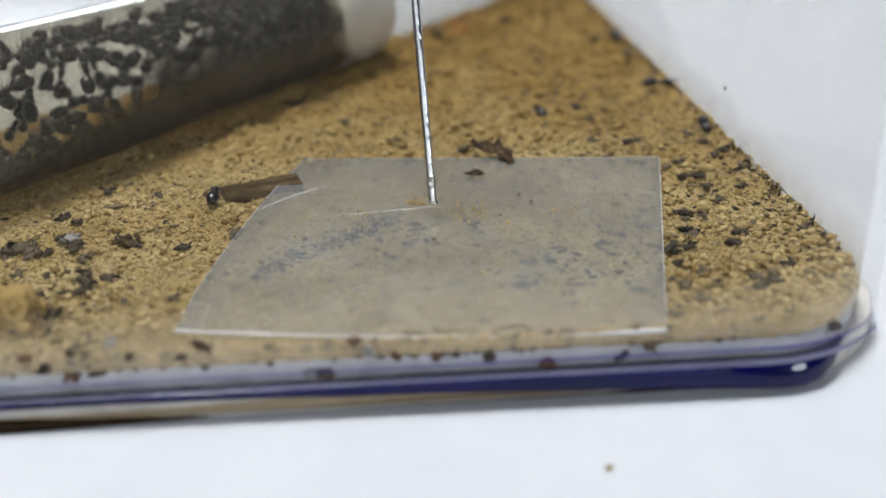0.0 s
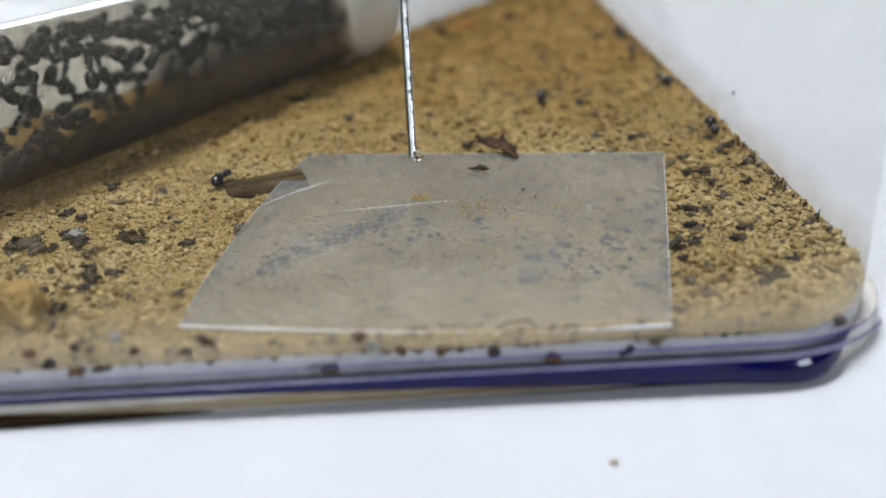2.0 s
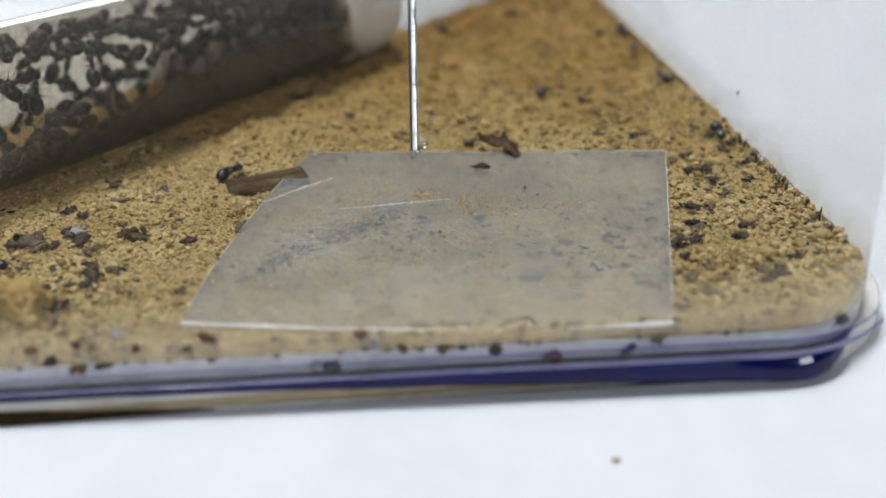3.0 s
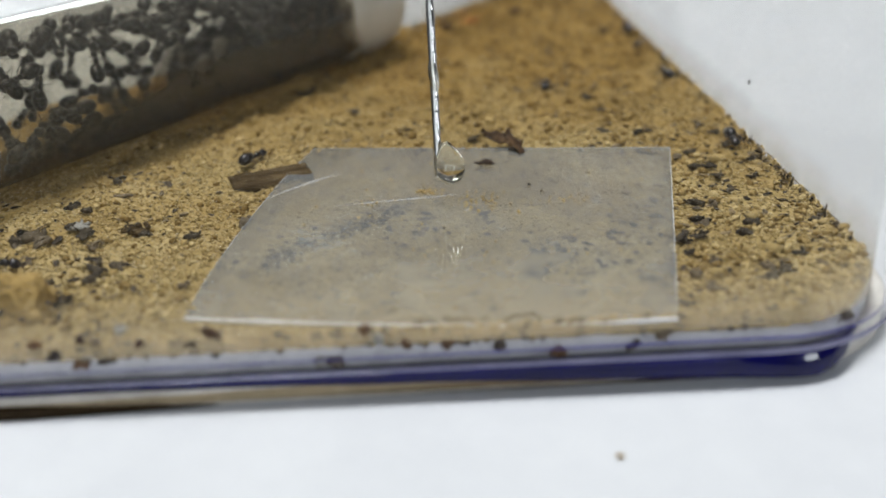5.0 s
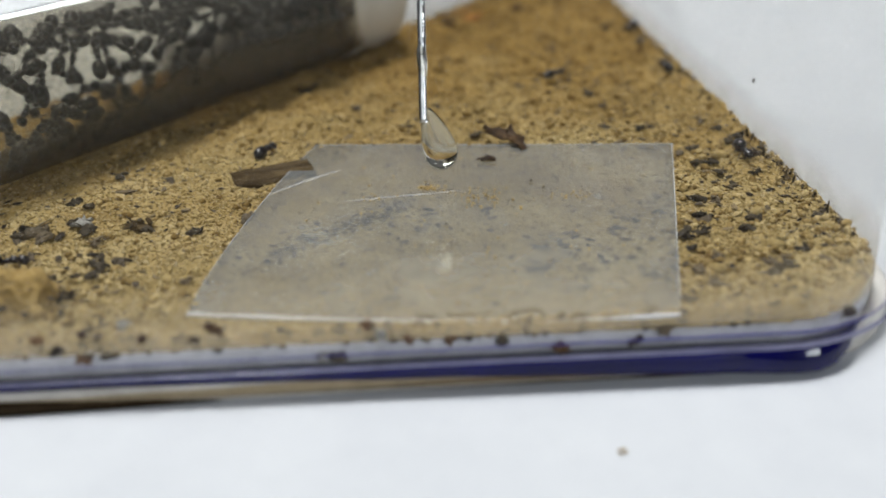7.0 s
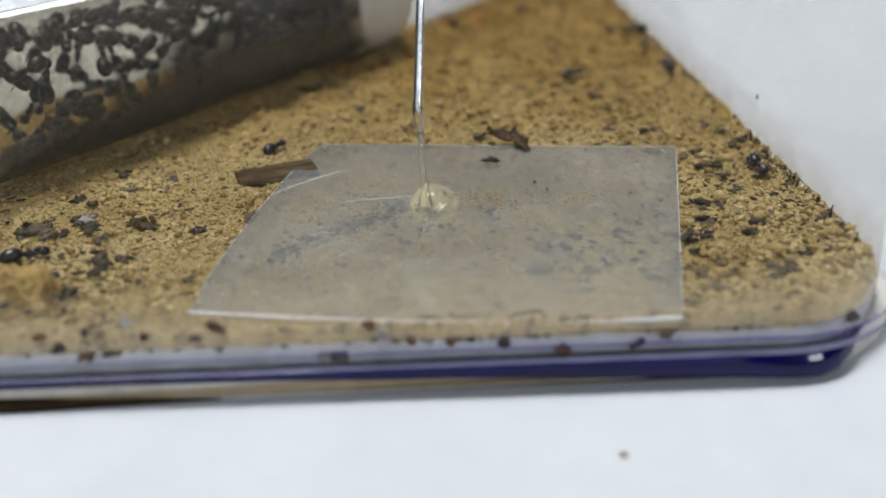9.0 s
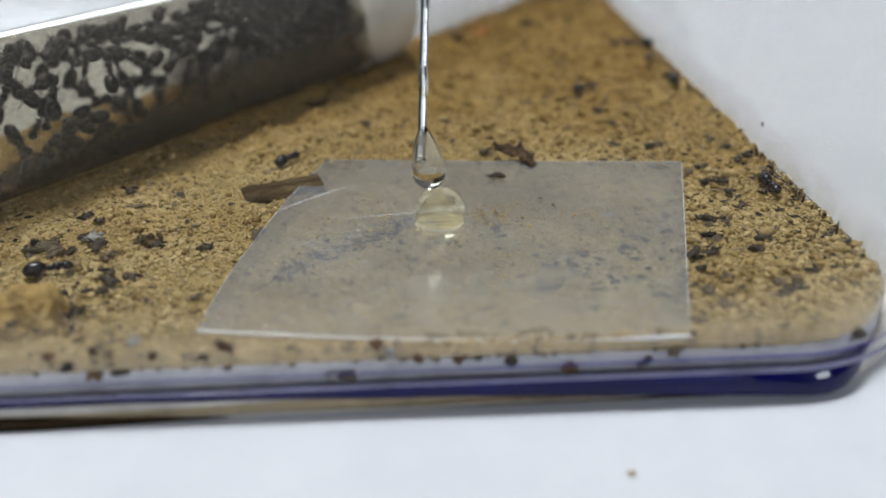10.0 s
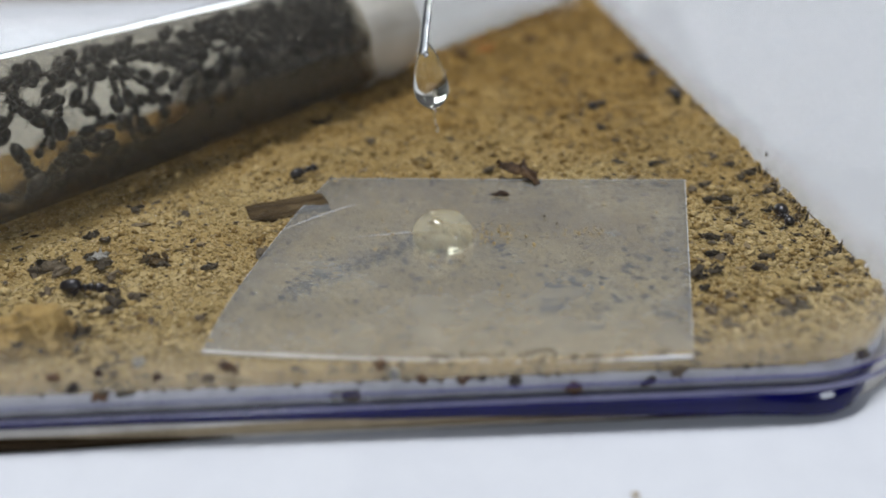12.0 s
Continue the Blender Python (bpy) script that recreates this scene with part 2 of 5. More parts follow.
COTTON = grained("cotton", [(0.25, (0.50, 0.46, 0.39)), (0.5, (0.64, 0.62, 0.58)), (0.75, (0.74, 0.73, 0.71))], 300, 0.95, 0.6, 1200)
SYRUP = liquid("pooled_syrup", (0.955, 0.945, 0.86), 1.42)
HONEY = liquid("clear_syrup", (0.988, 0.984, 0.945), 1.42)


def cloth_material():
    m, nt, out = nodes_of("white_cloth")
    co = nt.nodes.new("ShaderNodeTexCoord")
    big = put(nt, "ShaderNodeTexNoise", Scale=110.0, Detail=8.0, Roughness=0.7)
    nt.links.new(co.outputs["Object"], big.inputs["Vector"])
    r = ramp(nt, big.outputs["Fac"], [(0.25, (0.55, 0.57, 0.605)), (0.7, (0.605, 0.625, 0.655))])
    b = put(nt, "ShaderNodeBsdfPrincipled", Roughness=0.9)
    b.inputs["Specular IOR Level"].default_value = 0.1
    nt.links.new(r.outputs[0], b.inputs["Base Color"])
    waves = []
    for turn in (0.35, 0.35 + math.pi / 2):
        mp = nt.nodes.new("ShaderNodeMapping")
        mp.inputs["Rotation"].default_value = (0, 0, turn)
        nt.links.new(co.outputs["Object"], mp.inputs["Vector"])
        w = put(nt, "ShaderNodeTexWave", Scale=900.0, Distortion=6.0, Detail=3.0, Detail_Scale=1.5)
        nt.links.new(mp.outputs[0], w.inputs["Vector"])
        waves.append(w)
    add = nt.nodes.new("ShaderNodeMath")
    add.operation = "ADD"
    nt.links.new(waves[0].outputs["Fac"], add.inputs[0])
    nt.links.new(waves[1].outputs["Fac"], add.inputs[1])
    bp = put(nt, "ShaderNodeBump", Strength=0.13, Distance=0.0002)
    nt.links.new(add.outputs[0], bp.inputs["Height"])
    nt.links.new(bp.outputs[0], b.inputs["Normal"])
    nt.links.new(b.outputs[0], out.inputs[0])
    return m


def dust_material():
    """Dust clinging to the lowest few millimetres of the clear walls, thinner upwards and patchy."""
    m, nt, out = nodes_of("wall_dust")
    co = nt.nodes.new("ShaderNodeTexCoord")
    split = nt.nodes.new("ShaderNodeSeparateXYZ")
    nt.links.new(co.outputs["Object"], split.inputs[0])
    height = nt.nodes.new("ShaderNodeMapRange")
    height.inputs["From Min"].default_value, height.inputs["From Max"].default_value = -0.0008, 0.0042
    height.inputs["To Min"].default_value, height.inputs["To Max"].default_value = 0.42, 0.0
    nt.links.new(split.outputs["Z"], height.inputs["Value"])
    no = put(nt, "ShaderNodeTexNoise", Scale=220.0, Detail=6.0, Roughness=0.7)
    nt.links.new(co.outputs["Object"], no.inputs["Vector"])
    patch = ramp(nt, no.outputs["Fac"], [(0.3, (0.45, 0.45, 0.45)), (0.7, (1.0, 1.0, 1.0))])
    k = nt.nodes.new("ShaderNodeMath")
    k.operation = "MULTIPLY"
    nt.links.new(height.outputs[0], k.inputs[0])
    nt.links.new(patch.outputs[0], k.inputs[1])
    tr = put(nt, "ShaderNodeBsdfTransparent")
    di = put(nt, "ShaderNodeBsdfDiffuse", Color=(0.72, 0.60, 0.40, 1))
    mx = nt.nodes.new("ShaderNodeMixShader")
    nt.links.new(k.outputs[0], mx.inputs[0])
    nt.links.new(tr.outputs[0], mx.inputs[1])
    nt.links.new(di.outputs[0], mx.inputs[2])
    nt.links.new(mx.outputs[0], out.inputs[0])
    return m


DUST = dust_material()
CLOTH = cloth_material()
# grey for the unseen room, dark enough to edge the steel's reflections
WALL_PAINT = grained("wall_paint", [(0.3, (0.20, 0.20, 0.21)), (0.7, (0.27, 0.27, 0.28))], 3, 0.9)


# ---- mesh helpers ----
def part(name, bm, material, parent=None, label="", smooth=True):
    """Links a bmesh in millimetres as one mesh object, under a thing or under a part."""
    bmesh.ops.scale(bm, vec=(0.001,) * 3, verts=bm.verts)
    me = bpy.data.meshes.new(name)
    bm.to_mesh(me)
    bm.free()
    me.polygons.foreach_set("use_smooth", [smooth] * len(me.polygons))
    me.materials.append(material)
    ob = new(name, me)
    if parent is not None:
        ob.parent = parent
    if label:
        tagged(ob, label)
    return ob


def joined(name, verts, faces, material, parent=None, smooth=False):
    me = bpy.data.meshes.new(name)
    me.from_pydata([(x / 1000, y / 1000, z / 1000) for x, y, z in verts], [], faces)
    me.polygons.foreach_set("use_smooth", [smooth] * len(me.polygons))
    me.materials.append(material)
    ob = new(name, me)
    if parent is not None:
        ob.parent = parent
    return ob


def at_mm(x, y, z, rx=0, ry=0, rz=0):
    return pose(x / 1000, y / 1000, z / 1000, rx, ry, rz)


def ball(bm, centre, radii, turn=None, u=10, v=7, rough=0.0, seed=0):
    m = Matrix.Translation(centre) @ (turn or Matrix.Identity(4)) @ Matrix.Diagonal((*radii, 1))
    made = bmesh.ops.create_uvsphere(bm, u_segments=u, v_segments=v, radius=1.0, matrix=m)["verts"]
    if rough:
        for p in made:
            n = noise.noise_vector(p.co * (0.9 / max(radii)) + Vector((seed * 3.7, seed, 0)))
            p.co += n * rough * max(radii)
    return made


def tube_along(bm, points, radii, sides=6, caps=True):
    """A tapered rod through the points."""
    rings = []
    for n, p in enumerate(points):
        p = Vector(p)
        a, b = Vector(points[max(0, n - 1)]), Vector(points[min(len(points) - 1, n + 1)])
        way = (b - a).normalized()
        side = way.cross(Vector((0, 0, 1)) if abs(way.z) < 0.9 else Vector((1, 0, 0))).normalized()
        up = side.cross(way)
        rings.append([bm.verts.new(p + radii[n] * (math.cos(k) * side + math.sin(k) * up)) for k in (2 * math.pi * i / sides for i in range(sides))])
    for one, two in zip(rings, rings[1:]):
        for i in range(sides):
            bm.faces.new((one[i], one[(i + 1) % sides], two[(i + 1) % sides], two[i]))
    if caps:
        bm.faces.new(rings[0][::-1])
        bm.faces.new(rings[-1])
    return rings


def rounded(grow, r=10.0, flare=0.0, n=14):
    """The box's outline, grown outwards, as points anticlockwise from above. flare: how far its side wall stands further out."""
    x0, x1, y0, y1 = BOX
    x1 += flare
    pts = []
    for cx, cy, a0 in ((x1 - r, y0 + r, -90), (x1 - r, y1 - r, 0), (x0 + r, y1 - r, 90), (x0 + r, y0 + r, 180)):
        for i in range(n + 1):
            a = radians(a0 + 90 * i / n)
            pts.append((cx + (r + grow) * math.cos(a), cy + (r + grow) * math.sin(a)))
    return pts


def dense_outline(grow, step=1.5, r=10.0, flare=0.0):
    pts, out = rounded(grow, r, flare), []
    for (ax, ay), (bx, by) in zip(pts, pts[1:] + pts[:1]):
        k = max(1, int(math.hypot(bx - ax, by - ay) / step))
        out += [(ax + (bx - ax) * i / k, ay + (by - ay) * i / k) for i in range(k)]
    return out


def swept(profile, r=10.0, flare=0.0):
    """A ring of the box's outline with a closed profile of (outwards, height), or a function of the place that gives one."""
    bm = bmesh.new()
    base = dense_outline(0.0, r=r, flare=flare)
    count = len(base)
    rings = []
    for i, (x, y) in enumerate(base):
        (px, py), (qx, qy) = base[i - 1], base[(i + 1) % count]
        tx, ty = qx - px, qy - py
        length = math.hypot(tx, ty)
        nx, ny = ty / length, -tx / length
        rows = profile(x, y) if callable(profile) else profile
        rings.append([bm.verts.new((x + nx * o, y + ny * o, z)) for o, z in rows])
    for i in range(count):
        one, two = rings[i], rings[(i + 1) % count]
        for k in range(len(one)):
            bm.faces.new((one[k], two[k], two[(k + 1) % len(one)], one[(k + 1) % len(one)]))
    bmesh.ops.recalc_face_normals(bm, faces=bm.faces)
    return bm


# ---- the table and the room ----
BOX = (-110.0, 37.45, -11.8, 172.0)  # the box's inner outline: x0, x1, y0, y1
TABLE = -5.0  # top of the cloth; the sand's surface lies at 0
TUBE_AT, TUBE_TURN, TUBE_R = (-24.6, 43.2, 7.5), 35.7, 8.05
TUBE_WAY = Vector((math.sin(radians(TUBE_TURN)), math.cos(radians(TUBE_TURN)), 0))
TUBE_SIDE = Vector((TUBE_WAY.y, -TUBE_WAY.x, 0))  # towards the open sand


def build_cloth():
    verts, faces, n = [], [], 120
    for j in range(n + 1):
        for i in range(n + 1):
            u, v = (i / n * 2 - 1), (j / n * 2 - 1)
            x, y = 550 * (0.25 * u + 0.75 * u ** 3) + 10, 450 * (0.25 * v + 0.75 * v ** 3) + 60
            z = TABLE - 0.05 + 0.25 * noise.noise(Vector((x / 22, y / 22, 0))) if not (-116 < x < 44 and -18 < y < 178) else TABLE
            verts.append((x, y, min(z, TABLE + 0.25)))
    for j in range(n):
        for i in range(n):
            a = j * (n + 1) + i
            faces.append((a, a + 1, a + n + 2, a + n + 1))
    ob = joined("tablecloth", verts, faces, CLOTH, smooth=True)
    tagged(ob, "white woven cotton cloth spread over the table", "tablecloth", kind="structure")


def slab(bm, x0, x1, y0, y1, z0, z1):
    bmesh.ops.create_cube(bm, size=1.0, matrix=Matrix.Translation(((x0 + x1) / 2, (y0 + y1) / 2, (z0 + z1) / 2)) @ Matrix.Diagonal((x1 - x0, y1 - y0, z1 - z0, 1)))


def build_room():
    """An unseen plain room assumed round the table, its windows openings through the walls."""
    for name, a, across, windows in (("wall_north", 1600, "x", (-1300, -100, 70, 500)), ("wall_south", -1700, "x", (-1400, 700, 300, 1200)), ("wall_east", 1600, "y", (-1670, -1230, 190, 810)), ("wall_west", -1700, "y", None)):
        bm = bmesh.new()
        pieces = [(-1700, 1700, -750, 1700)]
        if windows:
            u0, u1, z0, z1 = windows
            pieces = [(-1700, u0, -750, 1700), (u1, 1700, -750, 1700), (u0, u1, -750, z0), (u0, u1, z1, 1700)]
        for u0, u1, z0, z1 in pieces:
            slab(bm, *((u0, u1, a, a + 100) if across == "x" else (a, a + 100, u0, u1)), z0, z1)
        tagged(part(name, bm, WALL_PAINT, smooth=False), "plain grey wall of the unseen room", "wall", kind="structure")
    for name, x0, x1, y0, y1, z0, z1 in (("ceiling", -1700, 1700, -1700, 1700, 1700, 1800), ("floor", -1700, 1700, -1700, 1700, -850, -750), ("table_top", -560, 580, -400, 520, -40, -5.4)):
        bm = bmesh.new()
        slab(bm, x0, x1, y0, y1, z0, z1)
        tagged(part(name, bm, WALL_PAINT, smooth=False), "plain grey surface added around the table", name.replace("_", " "), kind="structure")


# ---- the clear box ----
RIM = (12.2, 1.6)  # the base rim's wider corner, and how far it stands out beside the wall


def build_box():
    box = tagged(new("plastic_box"), "clear plastic ant box with a blue base rim", "box")
    wall = part("wall", swept([(0.0, -2.4), (0.0, 44.0), (0.3, 44.6), (1.1, 44.6), (1.4, 44.0), (1.4, -2.4)]), CLEAR, box, "clear scratched plastic wall")
    wall.visible_shadow = False
    bm = bmesh.new()
    bm.faces.new([bm.verts.new((x, y, -4.2)) for x, y in dense_outline(0.3)])
    bmesh.ops.solidify(bm, geom=bm.faces[:], thickness=0.5)
    base = part("base", bm, CLEAR, box, "clear plastic floor", smooth=False)
    base.visible_shadow = False

    def share(x, y):  # the blue band narrows to a line towards the front wall's far half
        side = min(1.0, max(0.0, (y - BOX[2] - 0.4) / 5.5))
        return min(1.0, max(0.0, (x + 22) / 52.0)) * (1 - 0.92 * side * side * (3 - 2 * side))

    def fade(x, y):  # the blue gives out round the front corner; the side's rim is clear
        t = min(1.0, max(0.0, (y - BOX[2] - 0.15) / 2.6))
        return 1 - t * t * (3 - 2 * t) if x > 0 else 1.0

    def blue(x, y):
        k = share(x, y)
        f = fade(x, y)
        top = -2.2 - 0.3 * k + 0.05 * noise.noise(Vector((x / 6, 0, 0)))
        low = top - 0.58 - 1.72 * k ** 1.4
        t = min(1.0, max(0.0, (x - 24) / 5.0)) * min(1.0, max(0.0, (BOX[2] + 7 - y) / 4.0))
        flat = [(0.1, top), (1.3, top), (1.48, top - 0.04 - 0.12 * k), (1.6, top - 0.07 - 0.34 * k), (1.64, top - 0.1 - 0.7 * k), (1.58, low + 0.06 + 0.4 * k), (1.3, low + 0.03 + 0.15 * k), (0.95, low), (0.1, low)]
        # towards the corner the band leans back, so that it catches the window
        leant = [(0.1, top), (1.05, top), (1.18, top - 0.06), (1.3, top - 0.85), (1.76, top - 1.6), (1.66, low + 0.3), (1.3, low + 0.18), (0.95, low), (0.1, low)]
        ease = 1 - min(1.0, max(0.0, (x + 22) / 52.0))
        return [((a + (c - a) * t) * (0.003 + 0.997 * f) - 0.85 * ease, top + (b + (d - b) * t - top) * (0.004 + 0.996 * f) - 0.42 * ease) for (a, b), (c, d) in zip(flat, leant)]

    def foot(x, y):
        k = share(x, y)
        top = -2.2 - 0.3 * k + 0.05 * noise.noise(Vector((x / 6, 0, 0))) - (0.58 + 1.72 * k ** 1.4) * (0.004 + 0.996 * fade(x, y)) - 0.02 - 0.42 * (1 - min(1.0, max(0.0, (x + 22) / 52.0)))
        w = 0.46 - 0.4 * k
        return [(-0.9, top), (0.8 * w, top), (1.2 * w, top - 0.15), (w, (top - 4.97) / 2), (0.7 * w, -4.9), (0.5 * w, -4.97), (-0.9, -4.97)]

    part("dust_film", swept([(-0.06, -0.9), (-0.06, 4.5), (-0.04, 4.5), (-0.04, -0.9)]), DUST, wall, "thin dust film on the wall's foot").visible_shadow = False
    part("base_band", swept(blue, *RIM), BLUE, box, "glossy deep blue plastic band")
    foot_part = part("foot_rim", swept(foot, *RIM), FOOT, box, "clear moulded foot rim")
    # thin lavender strip, a painted highlight along the blue band's top
    part("ridge", swept(lambda x, y: [(1.41, -2.0), (1.56, -2.02), (1.6, -2.1), (1.5, -2.18 - 0.24 * share(x, y)), (1.41, -2.18 - 0.24 * share(x, y))] if y < BOX[2] + 4 else [(1.0, -2.2), (1.01, -2.2), (1.02, -2.205), (1.01, -2.21), (1.0, -2.21)], *RIM), LAVENDER, wall, "pale strip painted for the highlight above the blue band").visible_shadow = False
    part("inner_ridge", swept(lambda x, y: [(-2.4, -0.75 - 0.7 * share(x, y)), (-0.35, -0.4 - 1.05 * share(x, y) + 0.32 * noise.noise(Vector((x / 2.2, y / 2.2, 6)))), (-0.22, -1.1 - 0.7 * share(x, y)), (-0.2, -2.6), (-2.4, -2.6)]), RIDGE, box, "milky moulded inner edge").visible_shadow = False
    # brown band painted for the sand's image refracted in the clear foot
    part("stain_line", swept(lambda x, y: [(o * (0.38 - 0.18 * share(x, y)) * (0.02 + 0.98 * fade(x, y)) - 0.6 * (1 - fade(x, y)), z) for o, z in ((1.12, -3.35 - 0.12 * noise.noise(Vector((x / 4, 7, 0)))), (1.27, -3.5), (1.24, -4.1 - 0.2 * abs(noise.noise(Vector((x / 5, 3, 0))))), (1.02, -4.62), (0.9, -4.62))], *RIM), REFRACTED, foot_part, "brown line painted for sand refracted in the foot")
    # dark brown strip, lower and thinner towards its right end
    bm = bmesh.new()
    rows = [(-48 + 1.5 * i, 0.12 + 1.05 * min(1.0, (23 - i) / 14) + 0.16 * min(1.0, (23 - i) / 3) * noise.noise(Vector((i * 0.7, 5, 1)))) for i in range(24)]
    rings = [[bm.verts.new((x, BOX[2] - 0.3 - o * min(1.0, 0.02 + (-13.5 - x) / 14), z)) for o, z in ((0.0, -4.96), (0.65, -4.96), (0.75, -4.9 + 0.1 * tall), (0.55, -4.96 + tall), (0.0, -4.96 + tall))] for x, tall in rows]
    for one, two in zip(rings, rings[1:]):
        bridge(bm, one, two)
    bm.faces.new(rings[0][::-1])
    bm.faces.new(rings[-1])
    bmesh.ops.recalc_face_normals(bm, faces=bm.faces)
    part("dark_strip", bm, DARK_BROWN, foot_part, "dark brown strip low on the foot")
    # dark strip painted where the base's contact shadow falls on the cloth
    part("lower_edge", swept(lambda x, y: [(-0.35, -4.7), (0.45 * fade(x, y) - 0.31, -4.78 + 0.2 * noise.noise(Vector((x / 9, y / 9, 2)))), (0.5 * fade(x, y) - 0.3, -4.86), (0.5 * fade(x, y) - 0.3, -4.96), (-0.35, -4.96)], *RIM), SHADOW_BROWN, box, "dark strip painted for the shadow line under the base")
    part("seam", swept(lambda x, y: [(1.41, -1.0), (1.44, -1.02), (1.45 + 0.03 * share(x, y), -1.03 - 0.05 * share(x, y)), (1.44, -1.06 - 0.1 * share(x, y)), (1.41, -1.07 - 0.12 * share(x, y))] if y < BOX[2] + 4 else [(1.0, -1.2), (1.01, -1.2), (1.02, -1.205), (1.01, -1.21), (1.0, -1.21)]), SEAM, wall, "thin blue seam line")
    return box


# ---- the sand ----
def sand_reach(x, y):
    """How far the sand still lies behind the tube's axis: well behind the ants' chamber, hardly past the cotton."""
    along = (Vector((x, y, 0)) - Vector(TUBE_AT)).dot(TUBE_WAY)
    return 17.0 - 14.0 * min(1.0, max(0.0, (along - 14.0) / 10.0))


def sand_height(x, y):
    p = Vector((x, y, 0))
    z = 0.5 * noise.noise(p / 11) + (0.42 + 0.3 * min(1.0, max(0.0, (y - 20) / 15))) * noise.noise(p / 3.0) + 0.30 * noise.noise(p / 1.3 + Vector((7, 3, 1))) + 0.16 * noise.noise(p / 0.62 + Vector((2, 9, 1)))
    z += 0.34 * min(1.0, max(0.0, (x - 20) / 5)) * noise.noise(p / 1.9 + Vector((4, 4, 4)))
    flat = math.exp(-(((x - 6) / 22) ** 4 + ((y - 8) / 20) ** 4))
    z = z * (1 - 0.8 * flat) - 0.12 * flat
    back = (p - Vector(TUBE_AT)).dot(TUBE_SIDE)  # sand thins out behind the tube
    z -= 3.6 * min(1.0, max(0.0, (-back - sand_reach(x, y)) / 3.0))
    z -= 0.12 * math.exp(-((back - 0.5) / 6.0) ** 2)  # the tube lies in a shallow trough
    rim = min(BOX[1] - x, y - BOX[2])
    z += 0.35 * math.exp(-max(0.0, rim) / 1.5)
    if -19 < x - 0.235 * (y + 8) < 23 and y < 28:  # pressed down beneath the plastic sheet
        z = min(z, sheet_z(x, y) - 0.14)
    return z


def inside_box(x, y, margin):
    x0, x1, y0, y1 = BOX
    r = 10.0
    dx, dy = max(x0 + r - x, 0, x - x1 + r), max(y0 + r - y, 0, y - y1 + r)
    return math.hypot(dx, dy) <= r - margin


def build_sand():
    x0, x1, y0, y1 = BOX
    verts, faces, index = [], [], {}
    xs = [x0 + 0.1 + (x1 - x0 - 0.2) * i / 420 for i in range(421)]
    ys, y = [], y0 + 0.1
    while y < y1 - 0.1:
        ys.append(y)
        y += 0.33 + 0.005 * max(0, y)
    keep = lambda x, y: (Vector((x, y, 0)) - Vector(TUBE_AT)).dot(TUBE_SIDE) > -3.0 - sand_reach(x, y) and inside_box(x, y, 0.05)
    for j, yy in enumerate(ys):
        for i, xx in enumerate(xs):
            if keep(xx, yy):
                index[i, j] = len(verts)
                verts.append((xx, yy, sand_height(xx, yy)))
    rim = {}
    for (i, j) in list(index):
        q = [(i, j), (i + 1, j), (i + 1, j + 1), (i, j + 1)]
        if all(k in index for k in q):
            faces.append([index[k] for k in q])
            for a, b in zip(q, q[1:] + q[:1]):
                if (b, a) in rim:
                    del rim[b, a]
                else:
                    rim[a, b] = True
    low = {}
    for a, b in rim:
        for k in (a, b):
            if k not in low:
                low[k] = len(verts)
                x, y, _ = verts[index[k]]
                if y < BOX[2] + 1:
                    verts.append((x, y + 0.35, -1.3))
                elif y < BOX[2] + 12 and x > BOX[1] - 12:
                    verts.append((x - 0.5, y + 0.3, -1.3))
                else:
                    verts.append((x, y, -3.55))
        faces.append([index[b], index[a], low[a], low[b]])
    ob = joined("sand", verts, faces, SAND, smooth=True)
    tagged(ob, "ochre sand bed littered with dark crumbs in the box", "sand", kind="structure")


def pebble(rnd, size, flat=0.8, long=1.0):
    """Vertices and faces of one small irregular stone."""
    base = [(1, 0, 0), (-1, 0, 0), (0, 1, 0), (0, -1, 0), (0, 0, 1), (0, 0, -1), (.6, .6, .55), (-.6, .6, .5), (-.6, -.6, .55), (.6, -.6, .5)]
    a, t = rnd.uniform(0, 6.283), rnd.uniform(-0.4, 0.4)
    ca, sa = math.cos(a), math.sin(a)
    vs = []
    for x, y, z in base:
        s = size * rnd.uniform(0.72, 1.2)
        x, y, z = x * s * long, y * s, z * s * flat + x * t * s
        vs.append((x * ca - y * sa, x * sa + y * ca, z))
    fs = [(0, 6, 9), (0, 9, 5), (0, 5, 6), (1, 7, 5), (1, 8, 7), (1, 5, 8), (4, 6, 7), (4, 7, 8), (4, 8, 9), (4, 9, 6), (2, 7, 6), (2, 6, 5), (2, 5, 7), (3, 9, 8), (3, 8, 5), (3, 5, 9)]
    return vs, fs


